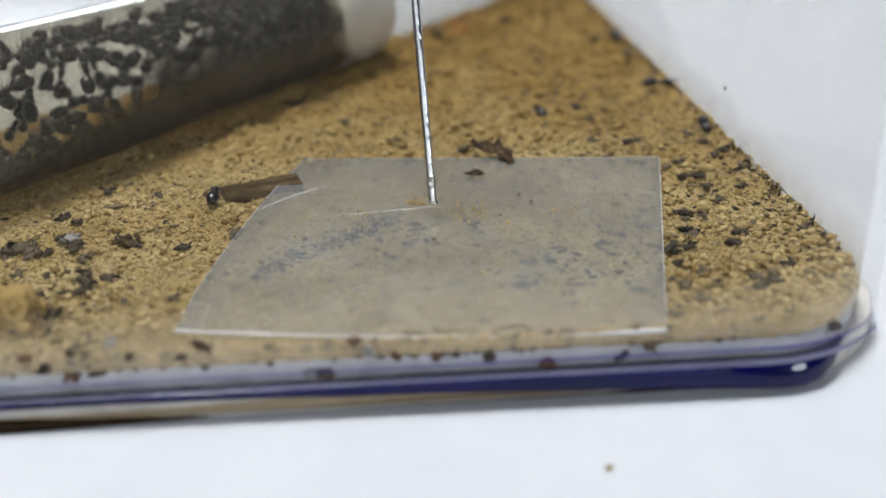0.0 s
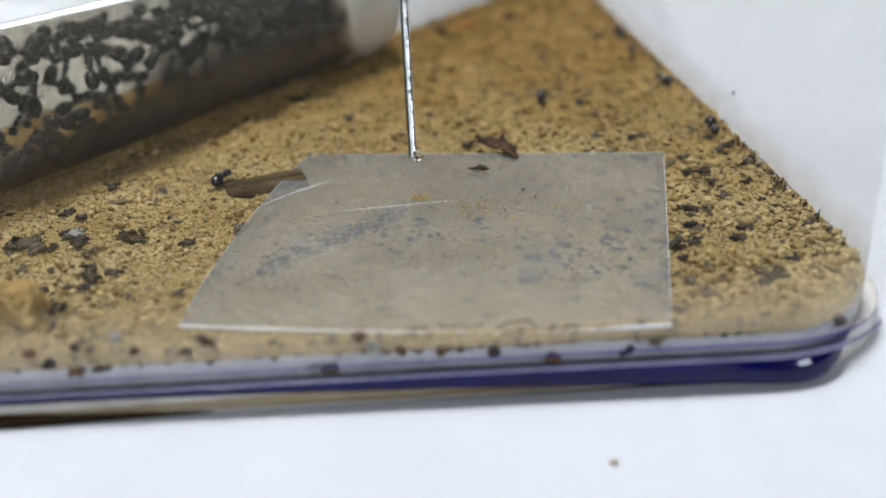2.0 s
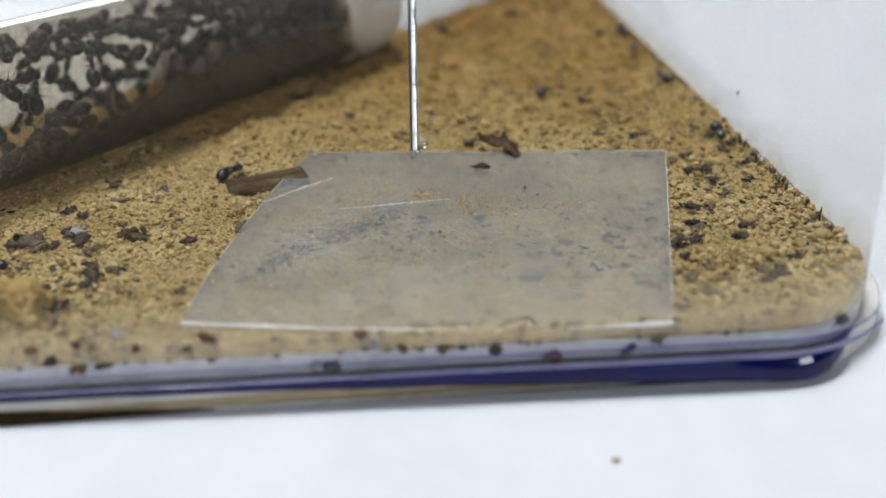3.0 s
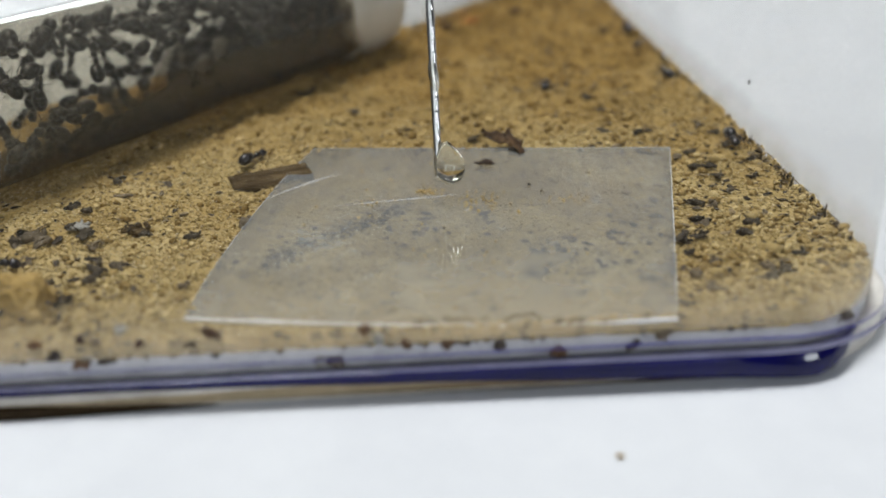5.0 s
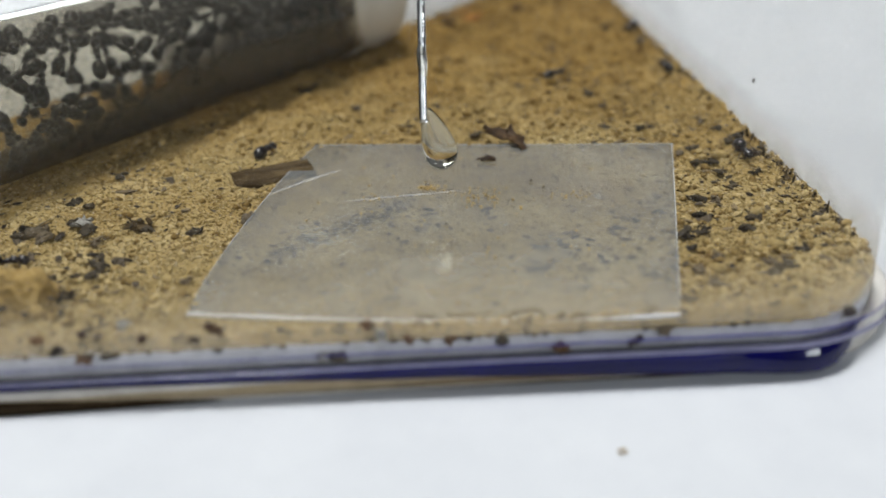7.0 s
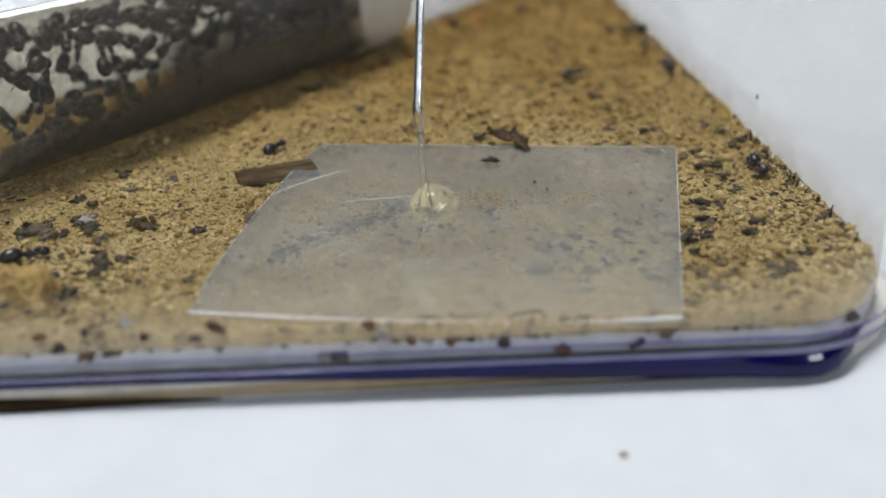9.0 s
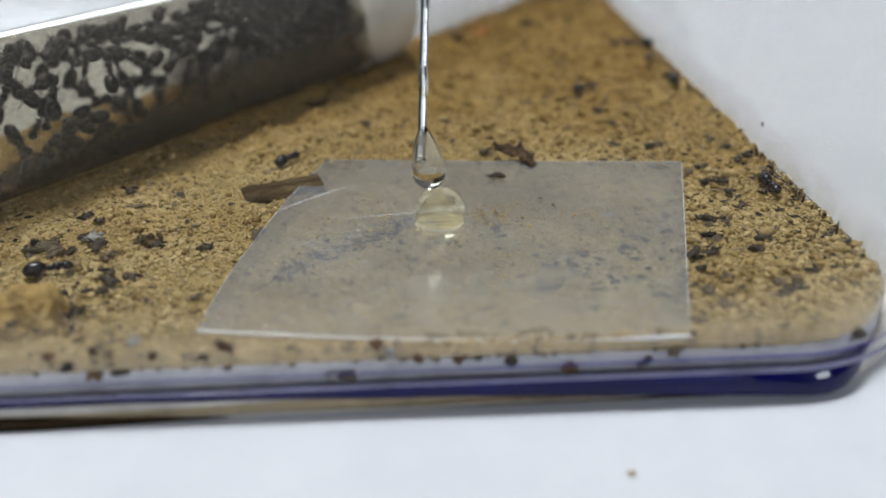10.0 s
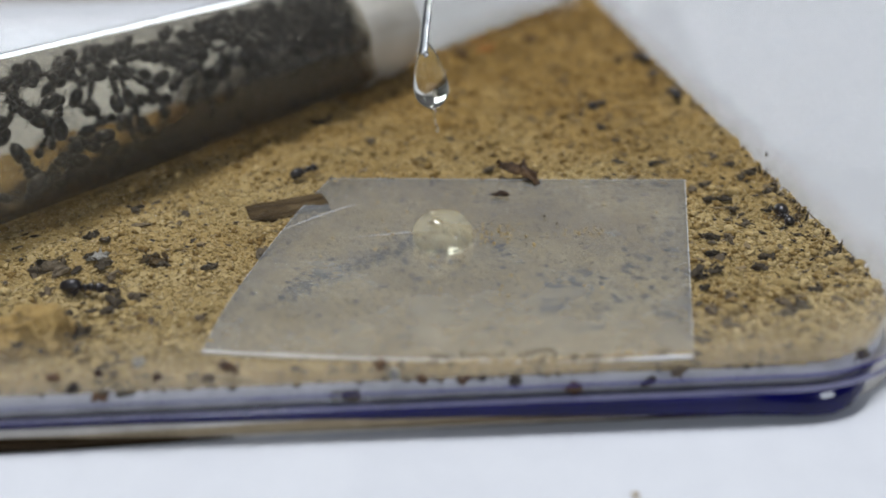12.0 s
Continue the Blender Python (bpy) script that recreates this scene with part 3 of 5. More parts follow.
def scatter(name, label, category, count, material, size, seed, where, flat=0.8, long=(1.0, 1.3), sink=0.3, lift=None, smooth=False, trials=30):
    rnd, verts, faces, done, tries = random.Random(seed), [], [], 0, 0
    while done < count and tries < count * trials:
        tries += 1
        x, y = rnd.uniform(-60, BOX[1] - 0.25), BOX[2] + 0.25 + 150 * rnd.random() ** 1.7
        if not inside_box(x, y, 0.25) or (Vector((x, y, 0)) - Vector(TUBE_AT)).dot(TUBE_SIDE) < -1:
            continue
        if rnd.random() > where(x, y):
            continue
        s = rnd.uniform(*size) * (0.8 + 0.5 * rnd.random() ** 3)
        vs, fs = pebble(rnd, s, flat, rnd.uniform(*long))
        k = len(verts)
        z = (lift if lift is not None else sand_height(x, y)) + s * flat * (0.5 - sink)
        verts += [(x + a, y + b, z + c) for a, b, c in vs]
        faces += [tuple(k + i for i in f) for f in fs]
        done += 1
    tagged(joined(name, verts, faces, material, smooth=smooth), label, category, kind="stuff")


def under_sheet(x, y):
    return -15.5 < x - 0.24 * (y + 8) < 20 and -11 + 0.11 * (10 - x) < y < 26


def build_scatter():
    scatter("sand_grains", "loose ochre sand grains over the bed", "sand", 62000, GRAIN, (0.07, 0.17), 3, lambda x, y: 1.0 if not under_sheet(x, y) else 0.25, smooth=True)
    # pale crumbs, denser at the front to paint its stronger light
    scatter("coarse_grains", "coarser pale sand crumbs, denser where the front is lit", "sand", 2600, LIT_GRAIN, (0.07, 0.17), 4, lambda x, y: (1.0 if y < 16 else 0.25) if x > 18 or x < -10 else 0.12, smooth=True)
    scatter("sand_clods", "small clods of caked ochre sand", "sand", 2300, CAKED, (0.2, 0.5), 9, lambda x, y: (0.7 if y > 26 else 1.0 if x > 18 else 0.4) if y > -9 and not under_sheet(x, y) else 0.0, 0.9, (1.0, 1.35), 0.4, smooth=True)
    scatter("sand_lumps", "rounded lumps of caked sand on the bed", "sand", 80, SAND, (0.5, 0.95), 19, lambda x, y: 1.0 if y > -6 and (x > 22 or y > 30) and not under_sheet(x, y) else 0.0, 0.8, (1.0, 1.4), 0.55, smooth=True)
    patch = lambda x, y: max(0.0, noise.noise(Vector((x / 9, y / 9, 4)))) * 1.6
    scatter("dark_crumbs", "dark grey plant crumbs and waste scattered on sand", "debris", 1900, DEBRIS, (0.08, 0.28), 5,
            lambda x, y: (0.25 + patch(x, y)) * (3.0 if x > 34 else 1.5 if x > 18 else 0.5) * (0.6 if under_sheet(x, y) else 1.0), 0.6, (1.0, 2.4), 0.1)
    # crumbs laid under the sheet in place of the tube's dark reflection
    streak = lambda x, y: math.exp(-((y - 7.2 - 0.93 * (x + 4.5)) / 1.5) ** 2) if -11 < x < 1.5 else 0.0
    scatter("waste_streak", "grey crumbs strewn for the tube's dark reflection in the sheet", "debris", 400, DEBRIS, (0.07, 0.21), 16, streak, 0.5, (1.0, 2.0), 0.1, smooth=True, trials=600)
    scatter("dark_lumps", "larger dark waste lumps on the sand", "debris", 330, DEBRIS, (0.18, 0.44), 6,
            lambda x, y: (0.1 + patch(x, y)) * (1.2 if x > 18 else 0.3) * (3.0 if under_sheet(x, y) and y < 14 and x > -4 else 1.0), 0.5, (1.2, 2.4), 0.1)


# ---- the plastic sheet ----
SHEET_PLAN = ((-15.9, -8.2), (19.7, -11.72), (28.4, 23.9), (-8.3, 28.1))
SHEET_Z = 0.45


def on_sheet(u, v):
    (ax, ay), (bx, by), (cx, cy), (dx, dy) = SHEET_PLAN
    out = 4 * v * (1 - v) * (1 - u) ** 3
    low = 4 * u * (1 - u) * (1 - v) ** 3
    return (-0.9 * out + ax * (1 - u) * (1 - v) + bx * u * (1 - v) + cx * u * v + dx * (1 - u) * v, -0.9 * low * (1 - 0.15 * u) + ay * (1 - u) * (1 - v) + by * u * (1 - v) + cy * u * v + dy * (1 - u) * v)


def sheet_z(x, y):
    front = y + 9.5 + 0.11 * (x - 2)  # it sags where it nears the front wall
    sag = 0.5 * max(0.0, 1 - max(0.0, front + 2.5) / 8.0) ** 2 * (1 + 0.02 * (x + 16))
    return SHEET_Z + 0.12 * noise.noise(Vector((x / 16, y / 16, 9))) - sag


def build_sheet():
    thing = tagged(new("plastic_sheet"), "translucent frosted plastic square lying on the sand", "plastic sheet")
    bm, n = bmesh.new(), 36
    grid = [[bm.verts.new((*on_sheet(i / n, j / n), 0)) for i in range(n + 1)] for j in range(n + 1)]
    for row in grid:
        for p in row:
            p.co.z = sheet_z(p.co.x, p.co.y)
    for j in range(n):
        for i in range(n):
            bm.faces.new((grid[j][i], grid[j][i + 1], grid[j + 1][i + 1], grid[j + 1][i]))
    ob = part("film", bm, SHEET, thing, "frosted translucent film")
    ob.visible_shadow = False
    for name, a, b, width, thick in (("front_edge", (0, 0), (1, 0), 0.5, 0.25), ("right_edge", (1, 0), (1, 1), 0.22, 0.045), ("back_edge", (1, 1), (0, 1), 0.2, 0.035), ("left_edge", (0, 1), (0, 0), 0.1, 0.03)):
        bm = bmesh.new()
        pts = []
        for i in range(41):
            k = i / 40
            x, y = on_sheet(a[0] + (b[0] - a[0]) * k, a[1] + (b[1] - a[1]) * k)
            pts.append((x, y, sheet_z(x, y) - 0.02))
        tube_along(bm, pts, [thick * (0.75 + 0.3 * noise.noise(Vector(p) / 3)) for p in pts], 6)
        part(name, bm, EDGE, ob, "whitish cut edge")
    for ends, r in ((((-12.0, 14.2), (-8.9, 17.6), (-5.2, 20.2)), 0.20), (((-5.5, 11.7), (0.5, 12.5), (6.2, 13.5)), 0.17)):
        bm = bmesh.new()
        bow = [Vector(ends[0]).lerp(Vector(ends[1]), k / 8).lerp(Vector(ends[1]).lerp(Vector(ends[2]), k / 8), k / 8) for k in range(9)]
        tube_along(bm, [(p.x, p.y + 0.12 * noise.noise(Vector((p.x * 1.3, 3, r))), 0.0) for p in bow], [r * (0.25 + 0.75 * math.sin(math.pi * k / 8)) * (1 + 0.5 * noise.noise(Vector((k * 0.9, r, 5)))) for k in range(9)], 6)
        for v in bm.verts:
            v.co.z = sheet_z(v.co.x, v.co.y) + 0.03 + 0.1 * v.co.z
        part("scratch", bm, SCRATCH, ob, "pale scuffed crease").visible_shadow = False
    return thing


# ---- the test tube ----
def along_tube(s, side=0.0, up=0.0):
    p = Vector(TUBE_AT) + TUBE_WAY * s + TUBE_SIDE * side
    return Vector((p.x, p.y, TUBE_AT[2] + up))


def chamber_end(a):
    """How far the ants' chamber reaches at an angle round the tube."""
    return 25.5 - 1.5 * math.cos(a) + 0.8 * max(0.0, math.sin(a))


def tube_ring(bm, s, r, n=40, squash=1.0):
    return [bm.verts.new(along_tube(s, r * math.cos(a), r * math.sin(a) * squash)) for a in (2 * math.pi * i / n for i in range(n))]


def bridge(bm, one, two):
    for i in range(len(one)):
        bm.faces.new((one[i], one[(i + 1) % len(one)], two[(i + 1) % len(two)], two[i]))


def build_tube():
    tube = tagged(new("test_tube"), "glass test tube full of ants lying on the sand", "test tube")
    bm = bmesh.new()
    r = TUBE_R
    rings = [tube_ring(bm, s, q) for s, q in ((-44, r - 0.5), (-44, r + 0.3), (-43, r + 0.35), (-42, r), (70, r), (86, r), (91, r * 0.86), (94, r * 0.5), (95, 0.6), (94, 0.5), (93, r * 0.45), (90, r * 0.75), (86, r - 0.5), (25.0, r - 0.5), (-43.5, r - 0.5))]
    for one, two in zip(rings, rings[1:]):
        bridge(bm, one, two)
    bridge(bm, rings[-1], rings[0])
    bmesh.ops.recalc_face_normals(bm, faces=bm.faces)
    for f in bm.faces:  # the inside of the ants' chamber is tan and hazy
        f.material_index = int(abs(f.calc_center_median().xy.dot(TUBE_WAY.xy) - Vector(TUBE_AT).xy.dot(TUBE_WAY.xy) + 9.25) < 0.5)
    ob = part("glass", bm, GLASS, tube, "clear glass wall, tan and hazy inside")
    ob.data.materials.append(FILM)
    # waste and litter along the lower side, inside; it thickens towards the cotton
    verts, faces, density = [], [], []
    n, rows = 160, 30
    for i in range(n + 1):
        along = -42 + 82.0 * i / n
        grown = min(1.0, max(0.0, (along + 38) / 34.0))
        top = -52 + 82 * grown + 9 * noise.noise(Vector((along / 5, 0, 0))) + 5 * noise.noise(Vector((along / 1.6, 4, 0)))
        low = -88 + 26 * grown + 6 * noise.noise(Vector((along / 6, 9, 0)))
        for k in range(rows + 1):
            a = radians(low + (top - low) * k / rows)
            seep = chamber_end(a) + 0.3 + 9.0 * max(0.0, -math.sin(a) - 0.1)  # it seeps on beneath the cotton
            s = min(along, seep)
            q = r - 0.56 - 0.05 * abs(noise.noise(Vector((s / 2.5, a * 3, 1))))
            verts.append(along_tube(s, q * math.cos(a), q * math.sin(a)))
            edge = min(1.0, k / 8, (rows - k) / 12, max(0.0, (seep - along) / 6.0) if a < 0 else 1.0)
            density.append(0.62 * edge * edge * (3 - 2 * edge) * min(1.0, 0.22 + 1.1 * grown))
    for i in range(n):
        for k in range(rows):
            c = i * (rows + 1) + k
            faces.append((c, c + 1, c + rows + 2, c + rows + 1))
    lining = joined("waste_lining", verts, faces, WASTE, tube, smooth=True)
    lining.data.attributes.new("waste_cover", "FLOAT", "POINT").data.foreach_set("value", density)

    plug = bmesh.new()
    rings = []
    for i in range(22):
        s, share = (0.35 * (5 - i), 0.16 + 0.15 * i) if i < 5 else ((i - 5) * 1.0, 1.0)
        rr = (r - 0.62) * share * (1 - 0.03 * max(0, 7 - i)) * (1.0 if i < 17 else 1 - 0.16 * (i - 16))
        rings.append(tube_ring(plug, s, rr, 28))
        for j, v in enumerate(rings[-1]):
            a = 2 * math.pi * j / 28
            v.co += TUBE_WAY * (25.5 + (chamber_end(a) - 25.5) * share * max(0.0, (14 - i) / 14))
            v.co += noise.noise_vector(v.co / 1.9) * 0.28 + TUBE_WAY * 0.5 * noise.noise(Vector((a * 3, i * 0.2, 2)))
    for one, two in zip(rings, rings[1:]):
        bridge(plug, one, two)
    plug.faces.new(rings[0][::-1])
    plug.faces.new(rings[-1])
    tagged(part("cotton_plug", plug, COTTON), "white cotton wad plugging the test tube", "cotton plug")


# ---- ants ----
def build_ant(size, stride=1.0):
    """An ant that looks along +x, standing on z = 0, four units long before it is sized."""
    ant = new("ant")
    k = size / 4.0

    def lump(name, centre, radii, tilt=0.0):
        bm = bmesh.new()
        ball(bm, Vector(centre) * k, [q * k for q in radii], Matrix.Rotation(radians(tilt), 4, "Y"), 12, 9)
        return part(name, bm, CHITIN, ant)

    head = lump("head", (1.35, 0, 0.72), (0.52, 0.48, 0.40), 25)
    bm = bmesh.new()
    ball(bm, Vector((0.55, 0, 0.78)) * k, [0.46 * k, 0.33 * k, 0.33 * k], None, 10, 8)
    ball(bm, Vector((0.05, 0, 0.72)) * k, [0.42 * k, 0.25 * k, 0.26 * k], None, 10, 8)
    part("thorax", bm, CHITIN, ant)
    lump("petiole", (-0.42, 0, 0.68), (0.13, 0.14, 0.22))
    lump("abdomen", (-1.3, 0, 0.8), (1.0, 0.66, 0.62), -8)
    for side in (1, -1):
        for n, (x, far, way) in enumerate(((0.6, 1.05, 0.75), (0.3, 1.15, -0.05), (0.0, 1.35, -0.8))):
            leg, reach = bmesh.new(), far * stride
            out = Vector((way, side * 0.9, 0)).normalized()
            pts = [Vector((0, 0, 0)), out * 0.5 * reach + Vector((0, 0, 0.38)), out * 1.05 * reach + Vector((0, 0, -0.25)), out * 1.4 * reach + Vector((0, 0, -0.56))]
            tube_along(leg, [p * k for p in pts], [0.055 * k, 0.045 * k, 0.028 * k, 0.016 * k], 5)
            ob = part("leg", leg, LEG, ant)
            ob.location = Vector((x, side * 0.18, 0.6)) * k / 1000
        feeler = bmesh.new()
        pts = [Vector((1.65, side * 0.15, 0.8)), Vector((1.9, side * 0.62, 1.05)), Vector((2.55, side * 0.75, 0.75))]
        tube_along(feeler, [p * k for p in pts], [0.045 * k, 0.04 * k, 0.05 * k], 5)
        part("antenna", feeler, LEG, head)
    return ant


def ant_rows(points, height=None):
    """Rows that carry an ant along its way, looking where it goes."""
    rows, heading = [], None
    for n, (t, x, y) in enumerate(points):
        (t0, ax, ay), (t1, bx, by) = points[max(0, n - 1)], points[min(len(points) - 1, n + 1)]
        if math.hypot(bx - ax, by - ay) > 0.6:
            wanted = math.degrees(math.atan2(by - ay, bx - ax))
            heading = wanted if heading is None else heading + max(-75, min(75, (wanted - heading + 180) % 360 - 180))
        rows.append((t, at_mm(x, y, (sand_height(x, y) + 0.05 if height is None else height), 0, 0, heading or 0)))
    return rows


ANT_WAYS = {
    "black ant walking over the sand past a wood chip": (3.7, [(0, -16.5, 18.3), (1.5, -16.6, 21.0), (2.5, -16.2, 22.1), (4.0, -15.2, 23.9), (5.5, -13.8, 25.7), (6.5, -13.4, 26.2), (9.5, -12.6, 28.2), (10.5, -11.9, 29.2), (12, -11.1, 30.1)]),
    "black ant wandering on the open sand": (3.6, [(0, 18.9, 42.5), (1.5, 18.9, 45.1), (2.5, 19.0, 46.8), (5.5, 19.5, 49.2), (6.5, 20.1, 50.3), (9.5, 23.1, 52.7), (10.5, 24.0, 53.2), (12, 24.9, 54.1)]),
    "black ant creeping along the foot of the clear wall": (4.0, [(0, 35.7, 32.3), (1.5, 35.5, 31.0), (2.5, 35.3, 29.1), (5.5, 34.8, 23.0), (6.5, 34.6, 21.0), (9.5, 34.7, 16.3), (10.5, 35.1, 15.3), (12, 35.0, 12.9)]),
    "large black ant carrying itself over coarse crumbs": (3.9, [(0, -36.5, 2.6), (2.5, -33.6, 2.6), (6.5, -32.0, 1.6), (9.5, -30.2, 2.5), (10.5, -29.0, 3.0), (12, -27.2, 2.7)]),
    "black ant resting near the clear wall": (4.0, [(0, 35.5, 50.7), (1.5, 35.5, 51.3), (5.5, 35.4, 52.8), (9.5, 35.3, 55.3), (12, 35.3, 56.0)]),
    "black ant far back beside the clear wall": (4.2, [(0, 35.6, 77.2), (2.5, 35.6, 76.4), (5.5, 35.6, 75.5), (9.5, 35.3, 75.0), (12, 35.4, 76.6)]),
}
WALKERS, NESTLINGS = [], []


def build_ants():
    for label, (size, way) in ANT_WAYS.items():
        ant = tagged(build_ant(size), label, "ant", "ants on the sand")
        ant.matrix_world = ant_rows(way)[0][1]
        WALKERS.append((ant, way))
    first = tagged(build_ant(4.6, 0.5), "shiny black ant crowded inside the glass tube", "ant", "ants in the tube")
    rnd = random.Random(21)
    r = TUBE_R - 0.75
    spots, tries = [], 0
    while len(spots) < 215 and tries < 60000:
        tries += 1
        s = -42 + 67.0 * rnd.random() ** 0.8
        a = radians(rnd.choice((rnd.uniform(60, 185), rnd.uniform(100, 215), rnd.uniform(20, 150), rnd.uniform(200, 350))))
        room = 2.65 if s < 3 else 2.2
        deep = 2.6 * rnd.random() ** 2
        if s > chamber_end(a) - 1.8 or any(math.hypot(s - q, (a - b) * r) + 0.6 * abs(deep - d) < room for q, b, d in spots):
            continue
        spots.append((s, a, deep))
    for _ in range(16):  # a cluster pressed against the cotton
        a, deep = radians(rnd.uniform(-20, 190)), rnd.uniform(0.5, 6.0)
        spots.append((chamber_end(a) - 2.2 - rnd.uniform(0.0, 1.0), a, deep))
    for n, (s, a, deep) in enumerate(spots):
        inward = -(TUBE_SIDE * math.cos(a) + Vector((0, 0, 1)) * math.sin(a))
        ahead = (TUBE_WAY * rnd.uniform(-1, 1) + TUBE_WAY.cross(inward) * rnd.uniform(-1, 1)).normalized()
        m = Matrix((ahead, inward.cross(ahead), inward)).transposed().to_4x4()
        m.translation = along_tube(s, (r - deep) * math.cos(a), (r - deep) * math.sin(a)) / 1000
        m = m @ pose(0, 0, 0, rnd.uniform(-14, 14) * deep, rnd.uniform(-18, 18) * deep, 0)
        ant = first if n == 0 else copy_thing(first, m)
        ant.matrix_basis = m
        if n % 3 == 0:
            NESTLINGS.append((ant, m))


# ---- the needle and the syrup ----
NEEDLE = [
    (0, 4.22, 10.80, 1.58, -20.0, -2.5),
    (0.5, 3.41, 10.80, 3.06, -20.0, -2.8),
    (1, 2.66, 10.80, 3.30, -20.0, -1.6),
    (1.5, 2.07, 10.80, 3.90, -20.0, -0.6),
    (2, 2.18, 10.80, 5.49, -20.0, -0.8),
    (2.5, 2.14, 10.80, 4.54, -20.0, 1.9),
    (3, 2.19, 10.80, 5.96, -20.0, 1.7),
    (3.2, 2.19, 10.80, 4.01, -20.0, 2.4),
    (3.7, 2.60, 10.80, 3.60, -20.0, 2.0),
    (4.8, 3.60, 10.80, 3.05, -20.0, 1.1),
    (5, 3.92, 10.80, 3.05, -20.0, -0.7),
    (5.5, 3.52, 10.80, 3.46, -20.0, 0.8),
    (6, 3.31, 10.80, 3.33, -20.0, 1.7),
    (6.5, 3.06, 10.80, 7.35, -20.0, 1.3),
    (6.8, 1.77, 10.80, 4.37, -20.0, 1.7),
    (7, 2.46, 10.80, 7.90, -20.0, 1.6),
    (7.2, 3.40, 10.80, 7.41, -20.0, 1.0),
    (8.8, 2.40, 10.80, 4.25, -20.0, 3.2),
    (9, 1.64, 10.80, 9.02, -20.0, 3.7),
    (9.2, 2.60, 10.80, 13.54, -20.0, 3.8),
    (9.5, 1.81, 10.80, 13.49, -20.0, 3.3),
    (9.8, 0.84, 10.80, 11.03, -20.0, 0.9),
    (10, 1.34, 10.80, 5.86, -20.0, 3.5),
    (10.2, 1.10, 10.80, 4.52, -20.0, 3.5),
    (10.5, 0.08, 10.80, 9.91, -19.9, 4.3),
    (10.8, 2.20, 10.80, 12.16, -20.0, 3.4),
    (11, -1.16, 10.80, 7.52, -19.9, 6.1),
    (11.3, -0.34, 10.80, 5.39, -19.9, 5.6),
    (11.5, -0.36, 10.80, 5.60, -19.9, 6.4),
    (11.8, -0.32, 10.80, 12.41, -19.9, 5.1),
    (12, 1.47, 10.80, 17.21, -19.8, 8.4),
]
DROP = [
    (3.7, 3.50, 10.20, 4.50),
    (4.8, 4.55, 10.20, 4.14),
    (5, 4.91, 10.20, 4.24),
    (5.5, 4.60, 10.20, 3.89),
    (6, 4.59, 10.20, 3.65),
    (6.5, 4.37, 10.20, 5.72),
    (6.8, 3.07, 10.20, 3.25),
    (7, 3.89, 10.20, 5.34),
    (7.2, 4.17, 10.20, 5.75),
    (8.8, 3.34, 10.20, 1.97),
    (9, 3.00, 10.30, -6.5),
    (9.2, 2.90, 10.40, -6.5),
    (9.36, 2.90, 10.40, -6.5),
    (9.45, 2.10, 10.20, 10.50),
    (9.5, 2.07, 10.20, 10.98),
    (9.8, 1.20, 10.20, 8.67),
    (10, 1.95, 10.20, 5.16),
    (10.2, 1.81, 10.20, 3.65),
    (10.35, 1.90, 10.20, 2.00),
    (10.47, 2.20, 10.20, -6.5),
    (10.62, 2.30, 10.20, -6.5),
    (10.75, 2.00, 10.20, 9.20),
    (10.8, 2.16, 10.20, 9.80),
    (11, -0.72, 10.20, 6.24),
    (11.2, 0.00, 10.20, 4.40),
    (11.3, 0.30, 10.20, 3.80),
    (11.5, 0.90, 10.20, 3.30),
    (11.62, 2.20, 10.20, -6.5),
    (11.83, 2.30, 10.20, -6.5),
    (11.95, 1.60, 10.20, 12.20),
    (12, 2.09, 10.20, 14.37),
]
LIQUID = {}


